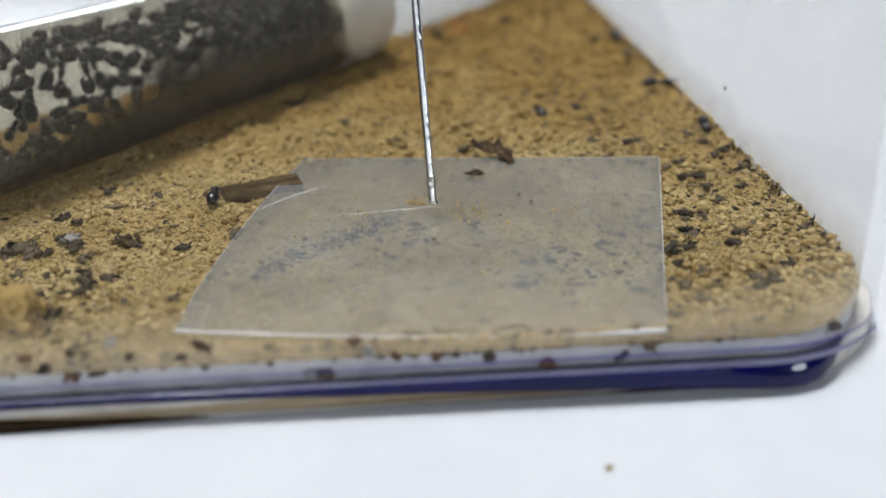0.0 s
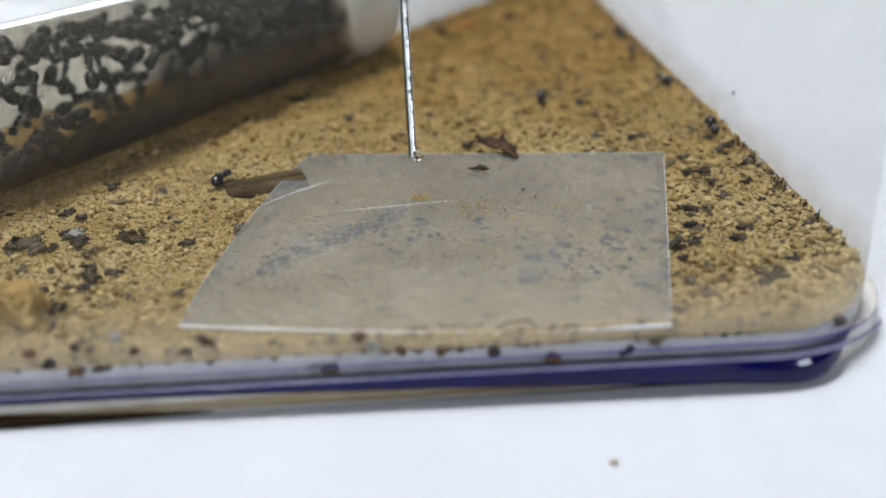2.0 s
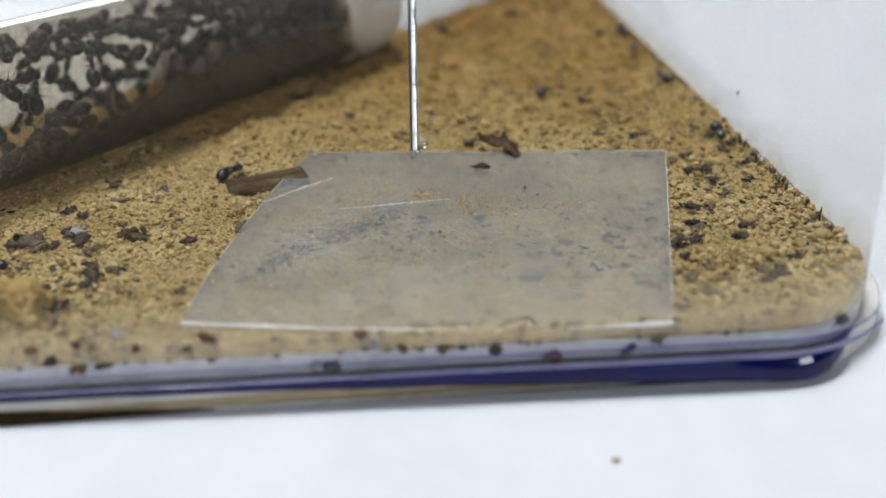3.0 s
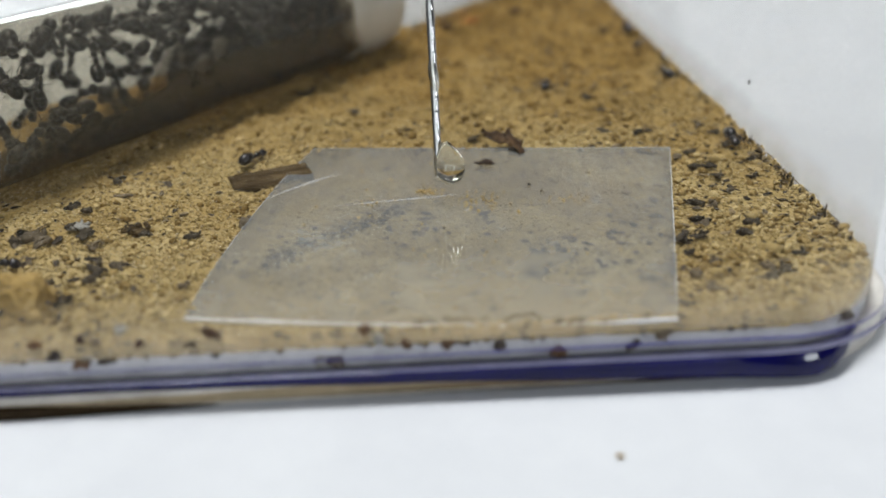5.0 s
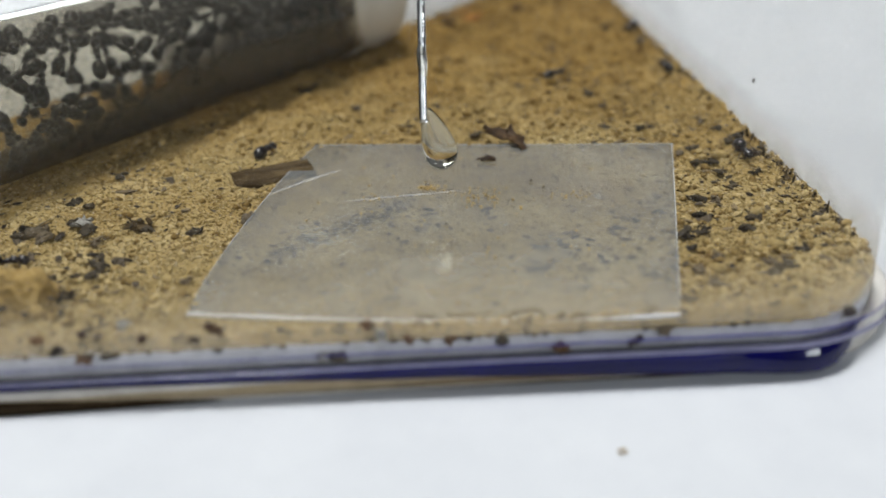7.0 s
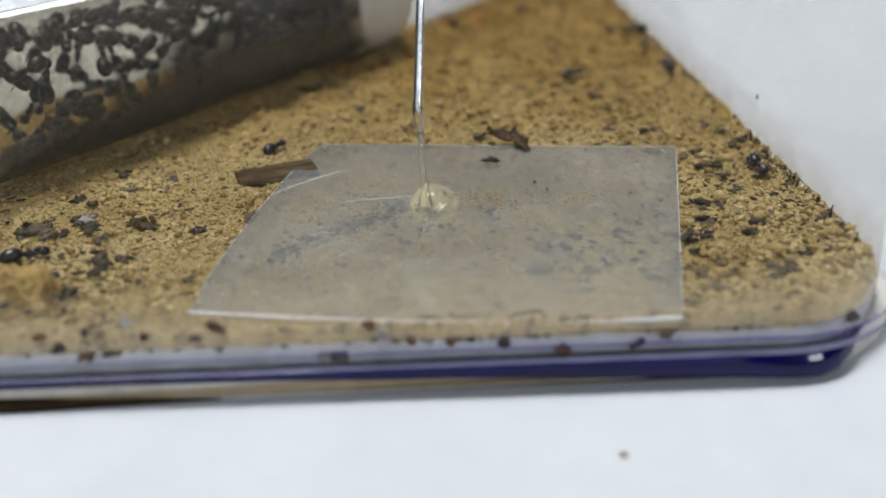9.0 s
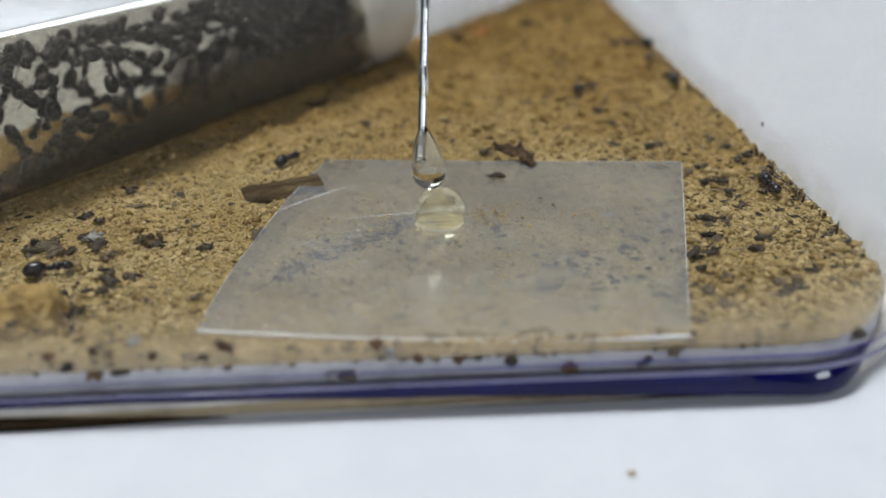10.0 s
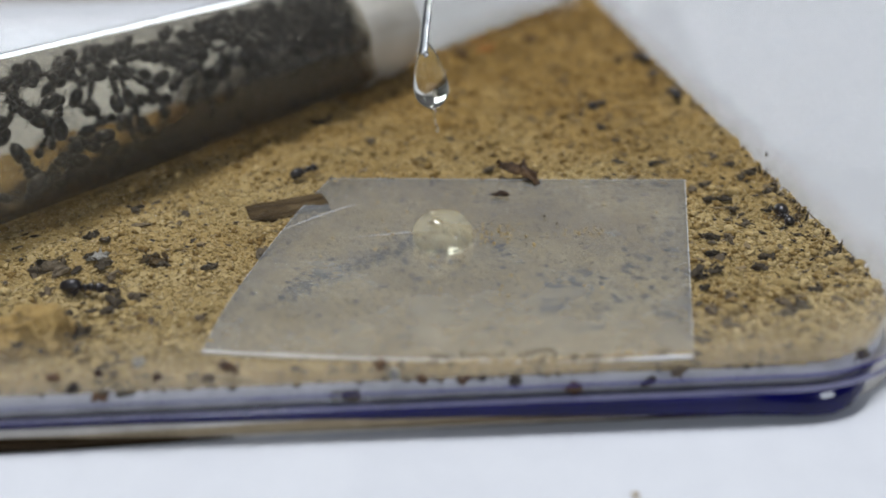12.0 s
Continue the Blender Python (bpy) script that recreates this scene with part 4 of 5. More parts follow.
def build_needle():
    needle = tagged(new("needle"), "thin shiny steel dispensing needle held upright", "needle")
    bm = bmesh.new()
    heights = [0.0, 0.25, 0.6] + [1.0 + 0.55 * i for i in range(108)]
    pts = [(0.03 * noise.noise(Vector((0, 0, h / 5))), 0.03 * noise.noise(Vector((4, 0, h / 5))), h) for h in heights]
    rings = tube_along(bm, pts, [0.33, 0.36, 0.37] + [0.37 + 0.022 * noise.noise(Vector((1, 2, h / 1.1))) for h in heights[3:]], 16)
    for v in rings[0]:
        v.co.z += 0.45 * v.co.x + 0.1  # slanted cut
    part("shaft", bm, STEEL, needle, "bright worn steel shaft")
    bm = bmesh.new()
    ball(bm, (0.22, -0.1, 0.12), (0.26, 0.24, 0.3), None, 12, 9)
    part("tip_burr", bm, STEEL, needle)
    LIQUID["needle"] = needle

    def teardrop(rx, down, up):
        bm = bmesh.new()
        n, rings = 28, []
        for i in range(1, 18):
            f = i / 18
            a = math.pi * f
            z = -down * math.cos(a) if f < 0.5 else up * (f - 0.5) * 2
            w = rx * math.sin(a) if f < 0.5 else rx * (1 - ((f - 0.5) * 2) ** 1.7) ** 0.9
            rings.append([bm.verts.new((w * math.cos(k), w * math.sin(k), z)) for k in (2 * math.pi * j / n for j in range(n))])
        for one, two in zip(rings, rings[1:]):
            bridge(bm, one, two)
        bm.faces.new(rings[0][::-1])
        bm.faces.new(rings[-1])
        bmesh.ops.recalc_face_normals(bm, faces=bm.faces)
        return bm

    LIQUID["young"] = tagged(part("syrup_drop", teardrop(1.32, 1.6, 2.5), HONEY), "small round clear syrup drop beside the needle tip", "liquid drop")
    LIQUID["drop"] = tagged(part("syrup_drop", teardrop(1.52, 1.65, 4.4), HONEY), "clear hanging syrup drop on the needle tip", "liquid drop")
    bm = bmesh.new()
    ball(bm, (0, 0, 0), (0.5, 0.5, 0.58), None, 16, 12)
    LIQUID["bead"] = tagged(part("syrup_bead", bm, HONEY), "tiny clear syrup bead oozing from the needle", "liquid drop")
    bm = bmesh.new()
    heights = [i * 0.45 for i in range(21)]
    wide = [0.26 + 0.10 * (h / 9) + 1.35 * math.exp(-h / 1.3) for h in heights]
    tube_along(bm, [(0.05 * math.sin(h), 0, h) for h in heights], wide, 16)
    LIQUID["neck"] = tagged(part("syrup_thread", bm, HONEY), "clear syrup thread drawn out between needle and sheet", "liquid thread")
    bm = bmesh.new()
    heights = [i * 0.26 for i in range(20)]  # a film round the shaft's end that tapers to a thread below it
    tube_along(bm, [(0.10 * math.sin(h * 1.1), 0, h - 3.6) for h in heights], [0.10 + 0.36 * max(0.0, math.sin(math.pi * min(1.0, max(0.0, (h - 0.6) / 4.6)))) ** 1.4 for h in heights], 18)
    LIQUID["sleeve"] = tagged(part("syrup_sleeve", bm, HONEY), "slim clear syrup film clinging to the needle's end", "liquid drop")

    bm = bmesh.new()
    lengths = [0.0, 0.5, 1.0, 1.5, 1.8, 2.0, 2.2, 2.35]
    tube_along(bm, [(0.04 * math.sin(4 * h), 0, -h) for h in lengths], [0.30, 0.17, 0.10, 0.07, 0.12, 0.17, 0.12, 0.03], 12)
    LIQUID["tail"] = tagged(part("syrup_tail", bm, HONEY), "fine syrup tail hanging below the drop", "liquid thread")

    def dome(wide, high, bulge):
        bm, rings = bmesh.new(), []
        for i in range(1, 23):
            a = (math.pi / 2 + bulge) * i / 22
            z = high * (math.cos(a) + math.sin(bulge)) / (1 + math.sin(bulge))
            rings.append([bm.verts.new((wide * math.sin(a) ** 0.95 * math.cos(k), wide * math.sin(a) ** 0.95 * math.sin(k), z)) for k in (2 * math.pi * n / 40 for n in range(40))])
        rings.append([bm.verts.new((v.co.x * 0.95, v.co.y * 0.95, -0.12)) for v in rings[-1]])
        for one, two in zip(rings, rings[1:]):
            bridge(bm, one, two)
        bm.faces.new(rings[0])
        for v in bm.verts:  # a faint ripple over the top
            v.co.z += 0.09 * noise.noise(Vector((v.co.x * 1.3, v.co.y * 1.3, wide))) * max(0.0, v.co.z / high)
        bmesh.ops.recalc_face_normals(bm, faces=bm.faces)  # open below, where it wets the sheet
        return bm

    LIQUID["first"] = tagged(part("syrup_dome", dome(2.25, 3.1, 0.45), SYRUP), "small round syrup drop set down on the plastic sheet", "liquid drop")
    LIQUID["dome"] = tagged(part("syrup_dome", dome(2.75, 2.8, 0.25), SYRUP), "clear domed syrup drop standing on the plastic sheet", "liquid drop")


# ---- small things ----
def seed_thing(name, label, category, material, seed, length, width, height, flakes=0):
    bm = bmesh.new()
    ball(bm, (0, 0, 0), (length / 2, width / 2, height / 2), None, 11, 8, 0.3, seed)
    rnd = random.Random(seed)
    for n in range(flakes):
        at = (rnd.uniform(-0.5, 0.5) * length, rnd.uniform(-0.7, 0.7) * width, rnd.uniform(-0.2, 0.4) * height)
        turn = Euler((rnd.uniform(-1, 1), rnd.uniform(-1, 1), rnd.uniform(0, 3))).to_matrix().to_4x4()
        ball(bm, at, (length * rnd.uniform(0.15, 0.4), width * rnd.uniform(0.15, 0.35), height * rnd.uniform(0.12, 0.35)), turn, 8, 6, 0.35, seed + n)
    for n in range(flakes // 2):
        way = Vector((rnd.uniform(-1, 1), rnd.uniform(-1, 1), rnd.uniform(0.0, 0.5))) * length * 0.7
        tube_along(bm, [(0, 0, 0), way * 0.55 + Vector((0, 0, 0.15)), way], [0.09, 0.07, 0.03], 5)
    for v in bm.verts:
        v.co += noise.noise_vector(v.co * 2.1 + Vector((seed, 0, 0))) * 0.10
    return tagged(part(name, bm, material, smooth=False), label, category)


def build_bits():
    rnd = random.Random(5)
    wall_bits = ((-2.8, 0.4, "b"), (-13.4, 0.7, "b"), (-22.5, 0.7, "b"), (-24.4, -0.5, "d"), (-22.7, -1.3, "b"), (-21.0, -1.1, "d"), (3.1, -1.1, "b"), (6.9, -1.4, "d"), (16.6, -2.0, "d"), (18.8, -1.2, "d"), (32.9, -1.5, "d"), (11.1, -2.2, "b"), (-6.0, -2.0, "p"), (-4.9, -2.1, "d"), (-14.9, -0.1, "d"), (-25.8, 0.5, "b"), (-18.4, 0.2, "b"), (-1.8, -0.4, "p"), (-19.6, 1.4, "p"), (0.2, -0.9, "b"))
    kinds = {"b": ("seed", "small brown seed stuck against the clear front wall", "seed", BROWN_BIT), "d": ("dark_husk", "dark husk stuck against the clear front wall", "husk", BIT), "p": ("pale_crumb", "pale crumb stuck against the clear front wall", "crumb", PALE_BIT)}
    for n, (x, z, kind) in enumerate(wall_bits):
        name, label, category, material = kinds[kind]
        ob = seed_thing(name, label, category, material, n, rnd.uniform(0.8, 1.5), 0.4, rnd.uniform(0.55, 1.0), 3)
        y = BOX[2] + 0.12
        if x > BOX[1] - 10.0:
            y = BOX[2] + 10.0 - math.sqrt(100.0 - (x - BOX[1] + 10.0) ** 2) + 0.3
        ob.matrix_world = at_mm(x, y, z, 0, rnd.uniform(-25, 25), 0)
        ob["group"] = "bits along the front wall"
    sand_bits = ((-27.1, 7.6), (-25.8, 5.1), (-24.5, 0.6), (-22.9, 1.2), (-28.5, 9.0), (-30.3, 6.8), (-32.6, 8.3), (-23.3, 9.0), (-21.8, 7.6), (-13.6, 9.7), (-27.3, 21.6), (-25.8, -4.6), (22.9, -4.8), (25.1, 2.0), (23.8, -7.8), (28.9, -4.5), (30.2, -4.6), (29.2, 2.7), (27.0, 8.9), (23.7, 1.6), (28.7, 22.2), (33.3, 30.8), (35.0, 66.7), (35.8, 25.5), (36.0, 20.3), (36.0, 4.2), (14.5, 70.0), (32.0, 75.9), (23.6, 44.3), (-4.4, 41.8), (-10.8, 50.6), (31.8, -2.7), (30.8, 15.4), (8.6, 29.4), (-9.6, 53.0))
    for n, (x, y) in enumerate(sand_bits):
        ob = seed_thing("dark_husk", "dark irregular husk lying on the sand", "husk", BIT, 40 + n, rnd.uniform(1.0, 1.9), rnd.uniform(0.5, 0.9), rnd.uniform(0.4, 0.7), 4)
        ob.matrix_world = at_mm(x, y, sand_height(x, y) + 0.3, rnd.uniform(-15, 15), rnd.uniform(-15, 15), rnd.uniform(0, 180))
        ob["group"] = "husks on the sand"
    thrown = random.Random(33)
    for n in range(26):  # more litter on the open sand beside the sheet
        x, y = (thrown.uniform(22, 35.5), thrown.uniform(-7, 34)) if n < 17 else (thrown.uniform(-32, -14), thrown.uniform(-3, 16))
        if not inside_box(x, y, 1.2) or under_sheet(x, y):
            continue
        ob = seed_thing("dark_husk", "dark irregular husk lying on the sand", "husk", BIT, 200 + n, thrown.uniform(0.7, 1.8), thrown.uniform(0.4, 1.0), thrown.uniform(0.3, 0.7), 5)
        ob.matrix_world = at_mm(x, y, sand_height(x, y) + 0.2, thrown.uniform(-20, 20), thrown.uniform(-20, 20), thrown.uniform(0, 180))
        ob["group"] = "husks on the sand"
    ob = seed_thing("orange_husk", "orange-brown seed husk on the sand beside the tube", "husk", ORANGE_BIT, 101, 4.4, 1.5, 1.3, 3)
    ob.matrix_world = at_mm(13.0, 86.3, sand_height(13.0, 86.3) + 0.3, 0, 0, 54)
    for x, y in ((21.4, 93.5), (9.2, 82.2)):
        ob = seed_thing("brown_husk", "dark brown seed husk on the sand", "husk", BROWN_BIT, 90 + int(x), 2.6, 1.4, 0.9)
        ob.matrix_world = at_mm(x, y, sand_height(x, y) + 0.25, 0, 5, rnd.uniform(0, 180))
    for name, label, category, material, x, y, seed, size in (("cotton_fluff", "small pale tuft of cotton fluff on the sand", "fluff", PALE_BIT, -27.8, 8.9, 61, (1.7, 1.0, 0.6)), ("plant_clump", "matted grey-brown plant clump on the sand", "debris", BIT, -32.0, 7.7, 62, (3.0, 1.3, 0.8)), ("plant_clump", "matted reddish-brown plant clump on the sand", "debris", CHIP, -22.9, 8.5, 63, (2.2, 1.0, 0.7))):
        ob = seed_thing(name, label, category, material, seed, *size, 8)
        ob.matrix_world = at_mm(x, y, sand_height(x, y) + 0.2, 0, 0, 10)
    # a lump of caked sand near the front wall
    bm = bmesh.new()
    bmesh.ops.create_icosphere(bm, subdivisions=5, radius=1.0)
    for v in bm.verts:
        d = v.co.copy()
        v.co = Vector((d.x * 3.0, d.y * 2.5, d.z * 2.9)) * (1 + 0.28 * noise.noise(d * 1.6) + 0.16 * noise.noise(d * 4) + 0.09 * noise.noise(d * 10) + 0.05 * noise.noise(d * 22))
    lump = tagged(part("sand_lump", bm, LUMP), "brown lump of caked sand against the front wall", "sand lump")
    lump.matrix_world = at_mm(-28.6, -5.6, 0.2)
    verts, faces = [], []
    for _ in range(45):
        a, b = rnd.uniform(0, 6.28), rnd.uniform(1.0, 1.5)
        x, y, z = -28.6 + 3.3 * math.cos(a) * math.sin(b), -5.6 + 2.8 * math.sin(a) * math.sin(b), 0.2 + 2.3 * math.cos(b)
        vs, fs = pebble(rnd, rnd.uniform(0.12, 0.34))
        k = len(verts)
        verts += [(x + p, y + q, z + c) for p, q, c in vs]
        faces += [tuple(k + i for i in f) for f in fs]
    tagged(joined("lump_crumbs", verts, faces, DEBRIS), "dark crumbs stuck on the sand lump", "crumbs", kind="stuff")
    # wood chip by the sheet's back corner
    bm = bmesh.new()
    bmesh.ops.create_grid(bm, x_segments=24, y_segments=10, size=1.0)
    for v in bm.verts:
        x, y = v.co.x, v.co.y
        v.co = Vector((x * 3.9, y * (1.9 + 0.25 * noise.noise(Vector((x * 3, 0, 1)))), 0.28 * (1 - y * y) + 0.3 * noise.noise(Vector((x * 2, y * 9, 0)))))
    bmesh.ops.solidify(bm, geom=bm.faces[:], thickness=0.6)
    chip = tagged(part("wood_chip", bm, CHIP), "weathered brown wood chip half under the sheet", "wood chip")
    chip.matrix_world = at_mm(-12.2, 20.6, 0.3, 4, -2, 17)
    # dead insect husk on the sheet's back edge
    husk = tagged(new("insect_husk"), "dry brown insect husk on the sheet's back edge", "husk")
    for name, length, width, m in (("wing_case", 4.2, 1.9, pose(0, 0, 0.0004, 10, 12, -8)), ("wing_case", 4.0, 1.5, pose(0.0012, -0.0016, 0.0003, -14, 18, -70))):
        bm = bmesh.new()
        bmesh.ops.create_grid(bm, x_segments=14, y_segments=8, size=1.0)
        for v in bm.verts:
            x, y = v.co.x, v.co.y
            v.co = Vector((x * length / 2, y * width / 2 * math.sqrt(max(0.02, 1 - x * x * 0.9)), 0.45 * (1 - y * y) * (1 - 0.4 * x)))
            v.co += noise.noise_vector(v.co * 0.8 + Vector((length, width, 0))) * 0.42 + noise.noise_vector(v.co * 2.4) * 0.16
        bmesh.ops.solidify(bm, geom=bm.faces[:], thickness=0.12)
        ob = part(name, bm, HUSK, husk, "curved reddish-brown wing case")
        ob.matrix_basis = m
    husk.matrix_world = at_mm(11.3, 27.2, SHEET_Z + 0.2)
    ob = seed_thing("dark_seed", "slim dark brown seed lying on the sheet", "seed", BROWN_BIT, 77, 2.1, 0.7, 0.5)
    ob.matrix_world = at_mm(9.0, 20.9, SHEET_Z + 0.3, 0, 0, -6)
    for x, y in ((12.6, 14.8), (13.5, 12.9), (4.0, 5.3)):
        ob = seed_thing("dark_speck", "tiny dark speck on the plastic sheet", "speck", BIT, int(x * 3), 0.3, 0.24, 0.2)
        ob.matrix_world = at_mm(x, y, SHEET_Z + 0.15)
    # crumbs on the sheet
    verts, faces = [], []
    for cx, cy, spread, count in ((2.8, 14.2, 0.7, 60), (7.4, 11.4, 1.5, 70), (16.4, 11.6, 1.3, 26), (-2.2, 12.1, 0.8, 10), (5, 6, 10, 60)):
        for _ in range(count):
            x, y = rnd.gauss(cx, spread), rnd.gauss(cy, spread * 0.8)
            if math.hypot(x - 2.8, y - 10.2) < 3.0:  # where the syrup will stand
                continue
            vs, fs = pebble(rnd, rnd.uniform(0.05, 0.13))
            k = len(verts)
            verts += [(x + a, y + b, sheet_z(x, y) + 0.07 + c) for a, b, c in vs]
            faces += [tuple(k + i for i in f) for f in fs]
    tagged(joined("sheet_crumbs", verts, faces, LUMP), "fine sand crumbs spilled on the plastic sheet", "crumbs", kind="stuff")
    # grains and crumbs pressed against the front wall
    for name, label, count, material, size, low in (("wall_grains", "sand grains pressed against the clear front wall", 2600, GRAIN, (0.1, 0.25), -1.0), ("wall_crumbs", "dark crumbs pressed against the clear front wall", 300, DEBRIS, (0.14, 0.5), -1.2)):
        verts, faces = [], []
        for _ in range(count):
            x, z = rnd.uniform(-50, BOX[1] - 10.0), rnd.uniform(low, 0.3) + 0.25 * noise.noise(Vector((rnd.uniform(-50, 30) / 3, 0, 0)))
            vs, fs = pebble(rnd, rnd.uniform(*size))
            k = len(verts)
            verts += [(x + a, BOX[2] + 0.3 + b * 0.6, z + c) for a, b, c in vs]
            faces += [tuple(k + i for i in f) for f in fs]
        tagged(joined(name, verts, faces, material), label, "crumbs", kind="stuff")
    verts, faces = [], []
    for _ in range(210):
        y, z = -0.8 + 112 * rnd.random() ** 1.5, rnd.uniform(-0.2, 0.9)
        vs, fs = pebble(rnd, rnd.uniform(0.12, 0.42) * (1.1 - 0.5 * z))
        k = len(verts)
        verts += [(BOX[1] - 0.45 - 0.5 * rnd.random() * (1 - z) + a * 0.8, y + b, z + c) for a, b, c in vs]
        faces += [tuple(k + i for i in f) for f in fs]
    tagged(joined("side_crumbs", verts, faces, DEBRIS), "dark crumbs heaped along the clear side wall", "crumbs", kind="stuff")
    verts, faces = [], []
    for _ in range(1500):
        y = -1.0 + 110 * rnd.random() ** 1.5
        z = rnd.uniform(-0.2, 0.75) + 0.7 * noise.noise(Vector((y / 2.2, 3, 0))) + 0.3 * noise.noise(Vector((y / 0.7, 8, 0)))
        vs, fs = pebble(rnd, rnd.uniform(0.1, 0.26))
        k = len(verts)
        verts += [(BOX[1] - 0.3 - max(0.0, 0.8 - z) * 0.6 * rnd.random() + a * 0.7, y + b, z + c) for a, b, c in vs]
        faces += [tuple(k + i for i in f) for f in fs]
    tagged(joined("side_grains", verts, faces, GRAIN), "sand grains clinging up the clear side wall", "sand", kind="stuff")
    # twig strands before the sheet's front edge
    for x, y, turn, length in ((1.6, -11.2, 6, 1.7), (4.3, -11.2, -8, 2.2), (8.3, -11.3, 10, 2.6), (5.9, -11.3, 50, 1.0), (9.6, -11.3, -50, 1.0), (3.2, -11.1, -60, 0.8)):
        bm = bmesh.new()
        tube_along(bm, [(length * (i / 6 - 0.5), 0.15 * noise.noise(Vector((i, x, 0))), 0.2 * noise.noise(Vector((i * 0.7, 3, x)))) for i in range(7)], [0.10, 0.14, 0.16, 0.12, 0.15, 0.12, 0.07], 6)
        ob = tagged(part("twig", bm, BIT), "thin dark twig fragment at the sheet's front edge", "twig", "twigs")
        ob.matrix_world = at_mm(x, y, 0.65, 0, rnd.uniform(-8, 8), turn)
    # a fibre and hairs along the foot of the right wall
    bm = bmesh.new()
    tube_along(bm, [(BOX[1] - 0.25, 20 - i * 1.6, 0.75 + 0.25 * noise.noise(Vector((i * 0.5, 0, 0)))) for i in range(12)], [0.05] * 12, 5)
    tagged(part("fibre", bm, BIT), "thin grey fibre stretched along the clear wall", "fibre")
    for y, h, lean in ((25.5, 1.6, 20), (24.2, 1.2, -15), (20.5, 1.0, 10), (14.0, 0.9, 5), (12.2, 1.0, -10), (10.0, 0.8, 15), (4.2, 1.9, 8), (16.5, 0.7, -5)):
        bm = bmesh.new()
        tube_along(bm, [(0, 0, -0.3), (0.05, 0.02, h * 0.35), (0.2, 0.1, h * 0.65)], [0.13, 0.1, 0.05], 5)
        ob = tagged(part("stubble", bm, BIT), "short dark plant stub against the clear wall", "stub", "stubs along the wall")
        ob.matrix_world = at_mm(BOX[1] - 0.7, y, 0.5, lean, -lean, 0)
    bm = bmesh.new()
    ball(bm, (0, 0, 0), (0.12, 0.08, 0.28), None, 8, 6)
    LIQUID["mite"] = tagged(part("mite", bm, BIT), "tiny dark mite crawling on the clear wall", "mite")
    ob = seed_thing("brown_crumb", "small brown crumb lying on the white cloth", "crumb", CAKED, 12, 0.6, 0.36, 0.2)
    ob.matrix_world = at_mm(13.8, -20.9, TABLE + 0.15, 0, 0, 20)


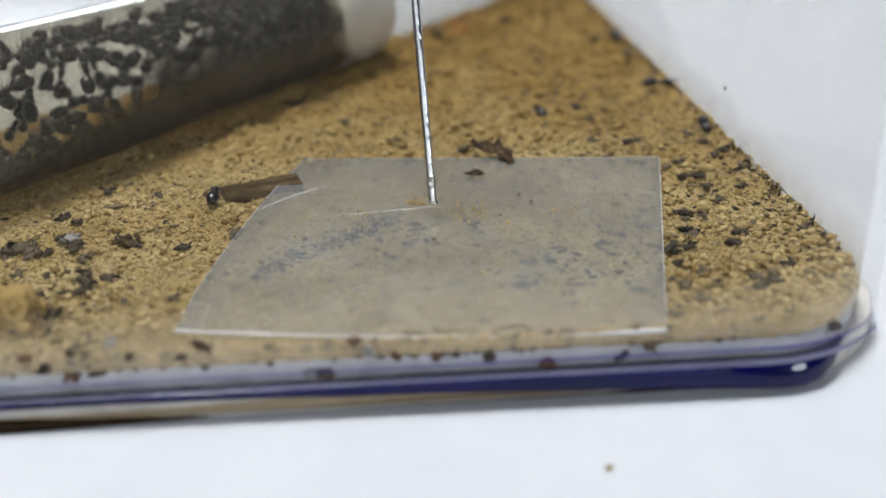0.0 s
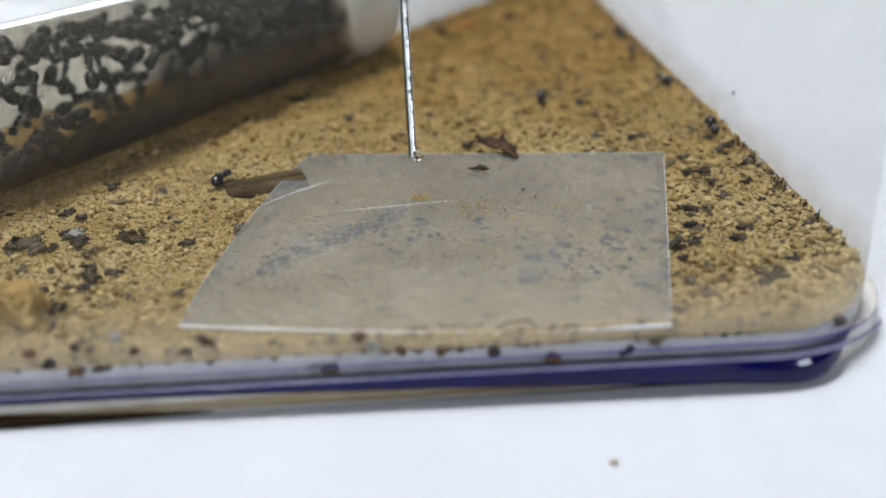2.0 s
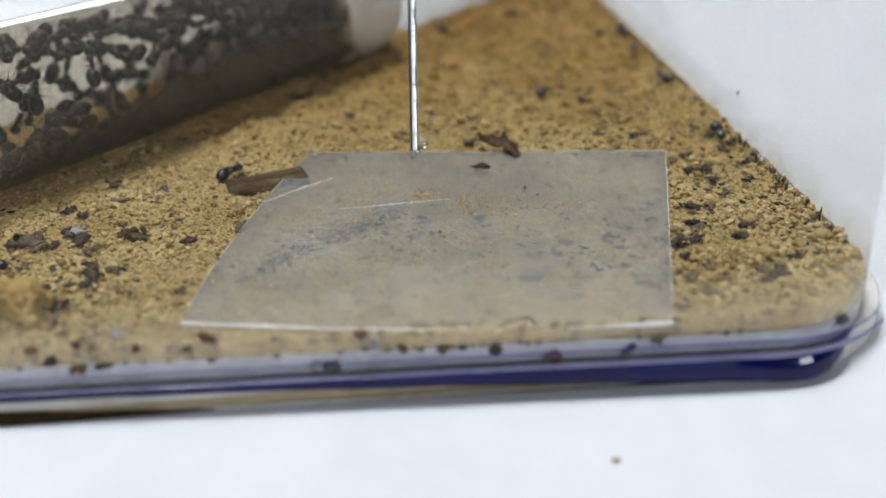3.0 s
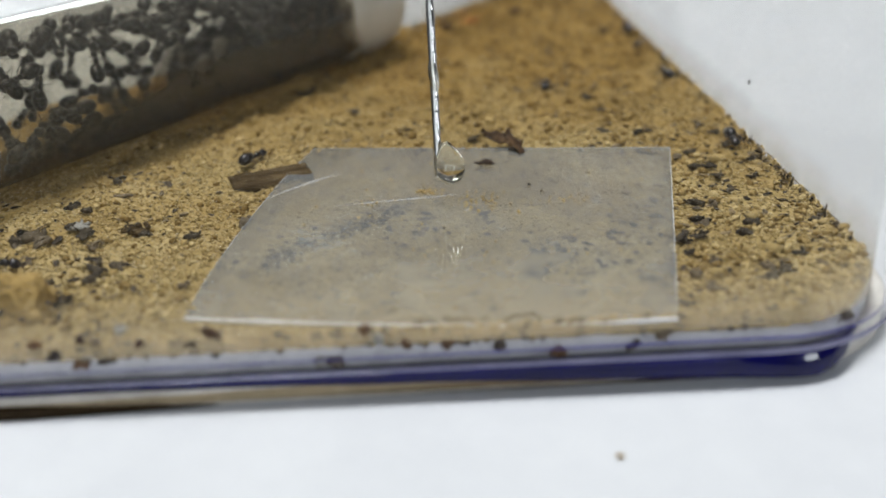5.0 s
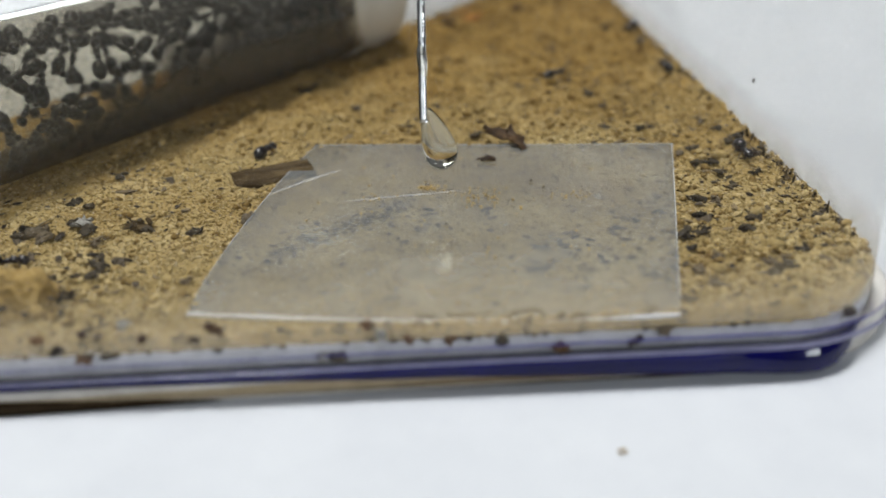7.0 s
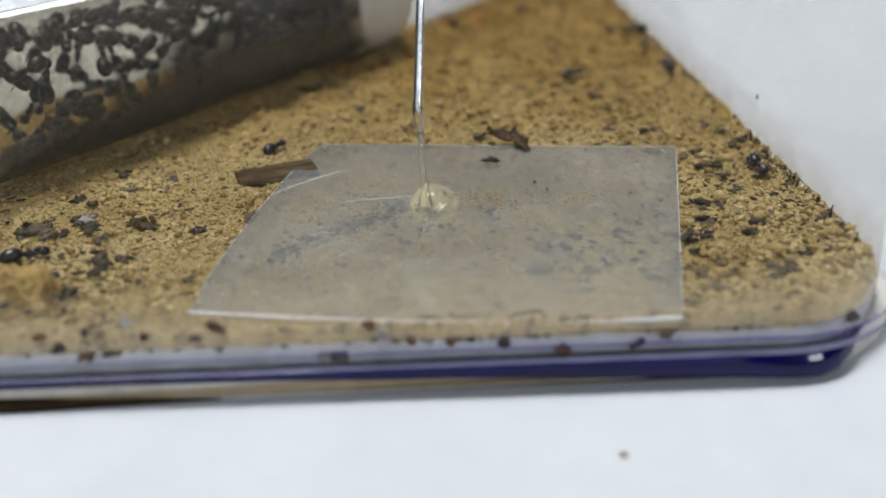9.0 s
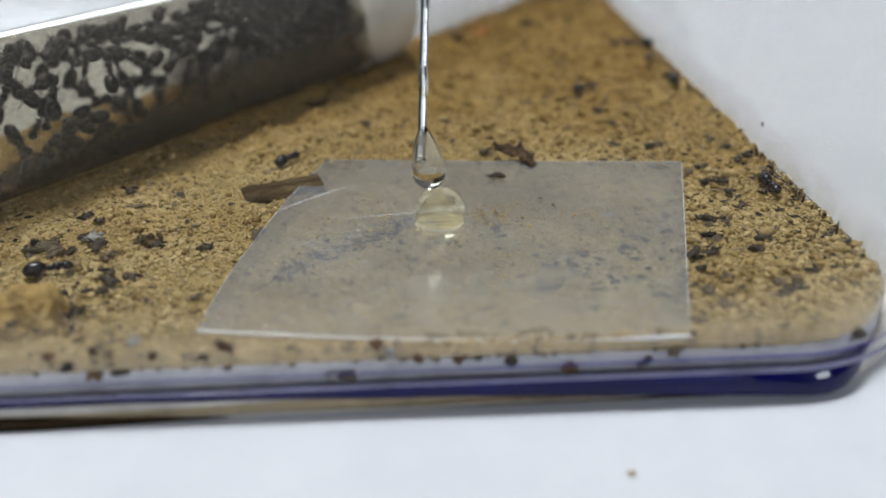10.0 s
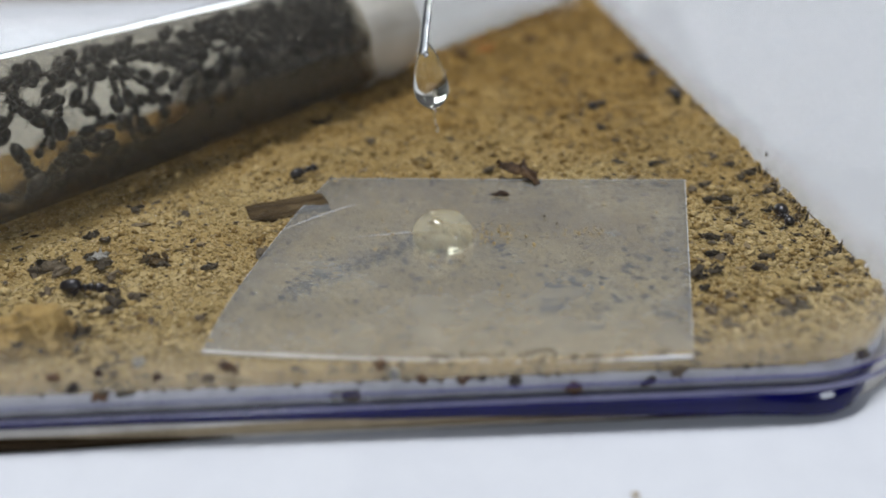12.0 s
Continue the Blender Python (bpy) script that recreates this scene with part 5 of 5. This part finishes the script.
# ---- what moves ----
def motions():
    walk(LIQUID["needle"], [(t, at_mm(x, y, z, rx, ry, 0)) for t, x, y, z, rx, ry in NEEDLE])
    tip = {t: (x, y, z, rx, ry) for t, x, y, z, rx, ry in NEEDLE}

    def beside(t, dx, dz):
        x, y, z, rx, ry = tip[t]
        return at_mm(x, y, z, rx, ry, 0) @ at_mm(dx, -0.1, dz)

    # the bead waits inside the shaft and oozes out
    walk(LIQUID["bead"], [(t, beside(t, *((0.0, 2.0) if t < 1.2 else (0.42, 0.35) if t < 2.2 else (0.72, 0.8) if t < 3.5 else (0.0, 40.0)))) for t in tip])
    # a small drop hangs beside the tip first; a fuller one runs down the shaft in its stead,
    # hangs from the tip, and is set down and drawn up again three times
    def cling(t, x):  # the drop's top leans onto the shaft
        near = min(tip, key=lambda k: abs(k - t))
        return math.degrees(math.asin(max(-0.4, min(0.2, (tip[near][0] + 0.15 - x) / 4.4))))

    hung = [(t, at_mm(x, y + 0.35, z, -20, cling(t, x), 0)) for t, x, y, z in DROP]
    high = {t: beside(t, 0.0, 36.0) for t in tip}
    walk(LIQUID["young"], [(t, high[t]) for t in tip if t < 3.3] + [row for row in hung if row[0] < 6.1] + [(6.12, hung[4][1]), (6.35, high[6.5])] + [(t, high[t]) for t in tip if t > 6.4])
    walk(LIQUID["drop"], [(t, high[t]) for t in tip if t < 6.1] + [(6.12, high[6]), (6.35, hung[5][1])] + [row for row in hung if row[0] > 6.4])
    hang = {t: z - tip[t][2] for t, x, y, z in DROP if t in tip}
    pulled = (9.0, 9.2, 10.5, 11.8)
    swing = {9.0: -6, 9.2: -3, 10.5: -19, 11.8: -16}
    walk(LIQUID["sleeve"], [(t, beside(t, 0.0, 38.0 if t < 3.3 else 0.2 if t in pulled else max(5.5, hang[t] + 8.6)) @ pose(0, 0, 0, 0, swing.get(t, 0), 0)) for t in tip])
    # the tail waits inside the shaft and hangs below the drop once it has torn off
    walk(LIQUID["tail"], [(t, beside(t, 0.0, 6.0)) for t in tip if t < 11.9] + [(11.92, at_mm(1.5, 10.2, 9.6)), (12.0, at_mm(2.15, 10.2, 12.9, 0, -8, 0))])
    # the thread stands up out of the set-down syrup while the needle is drawn away
    low = -10.2
    thread = [(0, 2.9, low, 0), (8.6, 2.9, low, 0), (8.8, 2.9, -5.2, 0), (9.0, 2.4, -2.2, -4), (9.2, 2.9, 1.0, 0), (9.3, 2.9, 0.3, 0), (9.4, 2.9, -6.5, 0), (9.5, 2.9, low, 0), (10.25, 2.4, low, 0), (10.35, 2.4, -3.4, -12), (10.5, 2.4, -1.6, -11), (10.57, 2.4, -4.0, -9), (10.7, 2.4, low, 0), (11.5, 2.4, low, 0), (11.6, 2.3, -3.0, -12), (11.7, 2.4, -2.4, -10), (11.8, 2.4, -7.0, 0), (11.9, 2.4, low, 0), (12.0, 2.4, low, 0)]
    walk(LIQUID["neck"], [(t, at_mm(x, 10.4, SHEET_Z + z, 0, lean, 0)) for t, x, z, lean in thread])
    # the dome wells up where the needle sets syrup down
    first = [(0, -3.7), (8.4, -3.7), (8.8, -2.0), (9.0, -1.35), (9.2, -0.5), (9.5, 0.02), (10.0, 0.02), (10.2, -1.2), (10.4, -3.7), (10.8, -3.7), (12.0, -3.7)]
    walk(LIQUID["first"], [(t, at_mm(2.9, 10.5, SHEET_Z + z)) for t, z in first])
    dome = [(0, -3.5), (9.7, -3.5), (10.0, -2.0), (10.2, -0.9), (10.5, -0.3), (11.0, -0.05), (11.5, 0.0), (12.0, 0.05)]
    walk(LIQUID["dome"], [(t, at_mm(2.75, 10.1, SHEET_Z + z)) for t, z in dome])
    walk(LIQUID["mite"], [(t, at_mm(BOX[1] - 0.15, y, z, 12 * math.sin(t), 0, 0)) for t, y, z in ((0, 31.4, 5.3), (2.5, 29.6, 4.6), (5.5, 27.1, 6.1), (7, 26.8, 5.9), (9.5, 26.4, 4.1), (10.5, 26.0, 2.9), (12, 25.6, 2.3))])
    for n, (ant, m) in enumerate(NESTLINGS):  # ants in the tube shuffle on the spot
        walk(ant, [(t, m @ at_mm(0.35 * noise.noise(Vector((t * 0.6, n, 0))), 0.2 * noise.noise(Vector((t * 0.6, n, 5))), 0, 0, 0, 16 * noise.noise(Vector((t * 0.5, n, 9))))) for t in range(0, 13)])
    for ant, way in WALKERS:
        walk(ant, ant_rows(way))
        legs = [o for o in ant.children if o.name.startswith("leg")]
        for n, leg in enumerate(legs):
            x, y, z = leg.location
            speed = 9.0 if len(way) > 5 else 3.0
            walk(leg, [(i * 0.3, pose(x, y, z, 0, 0, 14 * math.sin(speed * i * 0.3 + math.pi * n))) for i in range(41)])


build_room()
build_cloth()
build_box()
build_sand()
build_sheet()
build_tube()
build_ants()
build_needle()
build_bits()
build_scatter()
for tinted in ("drop", "young", "tail", "bead", "neck", "sleeve", "first", "dome"):
    LIQUID[tinted].visible_shadow = False
motions()
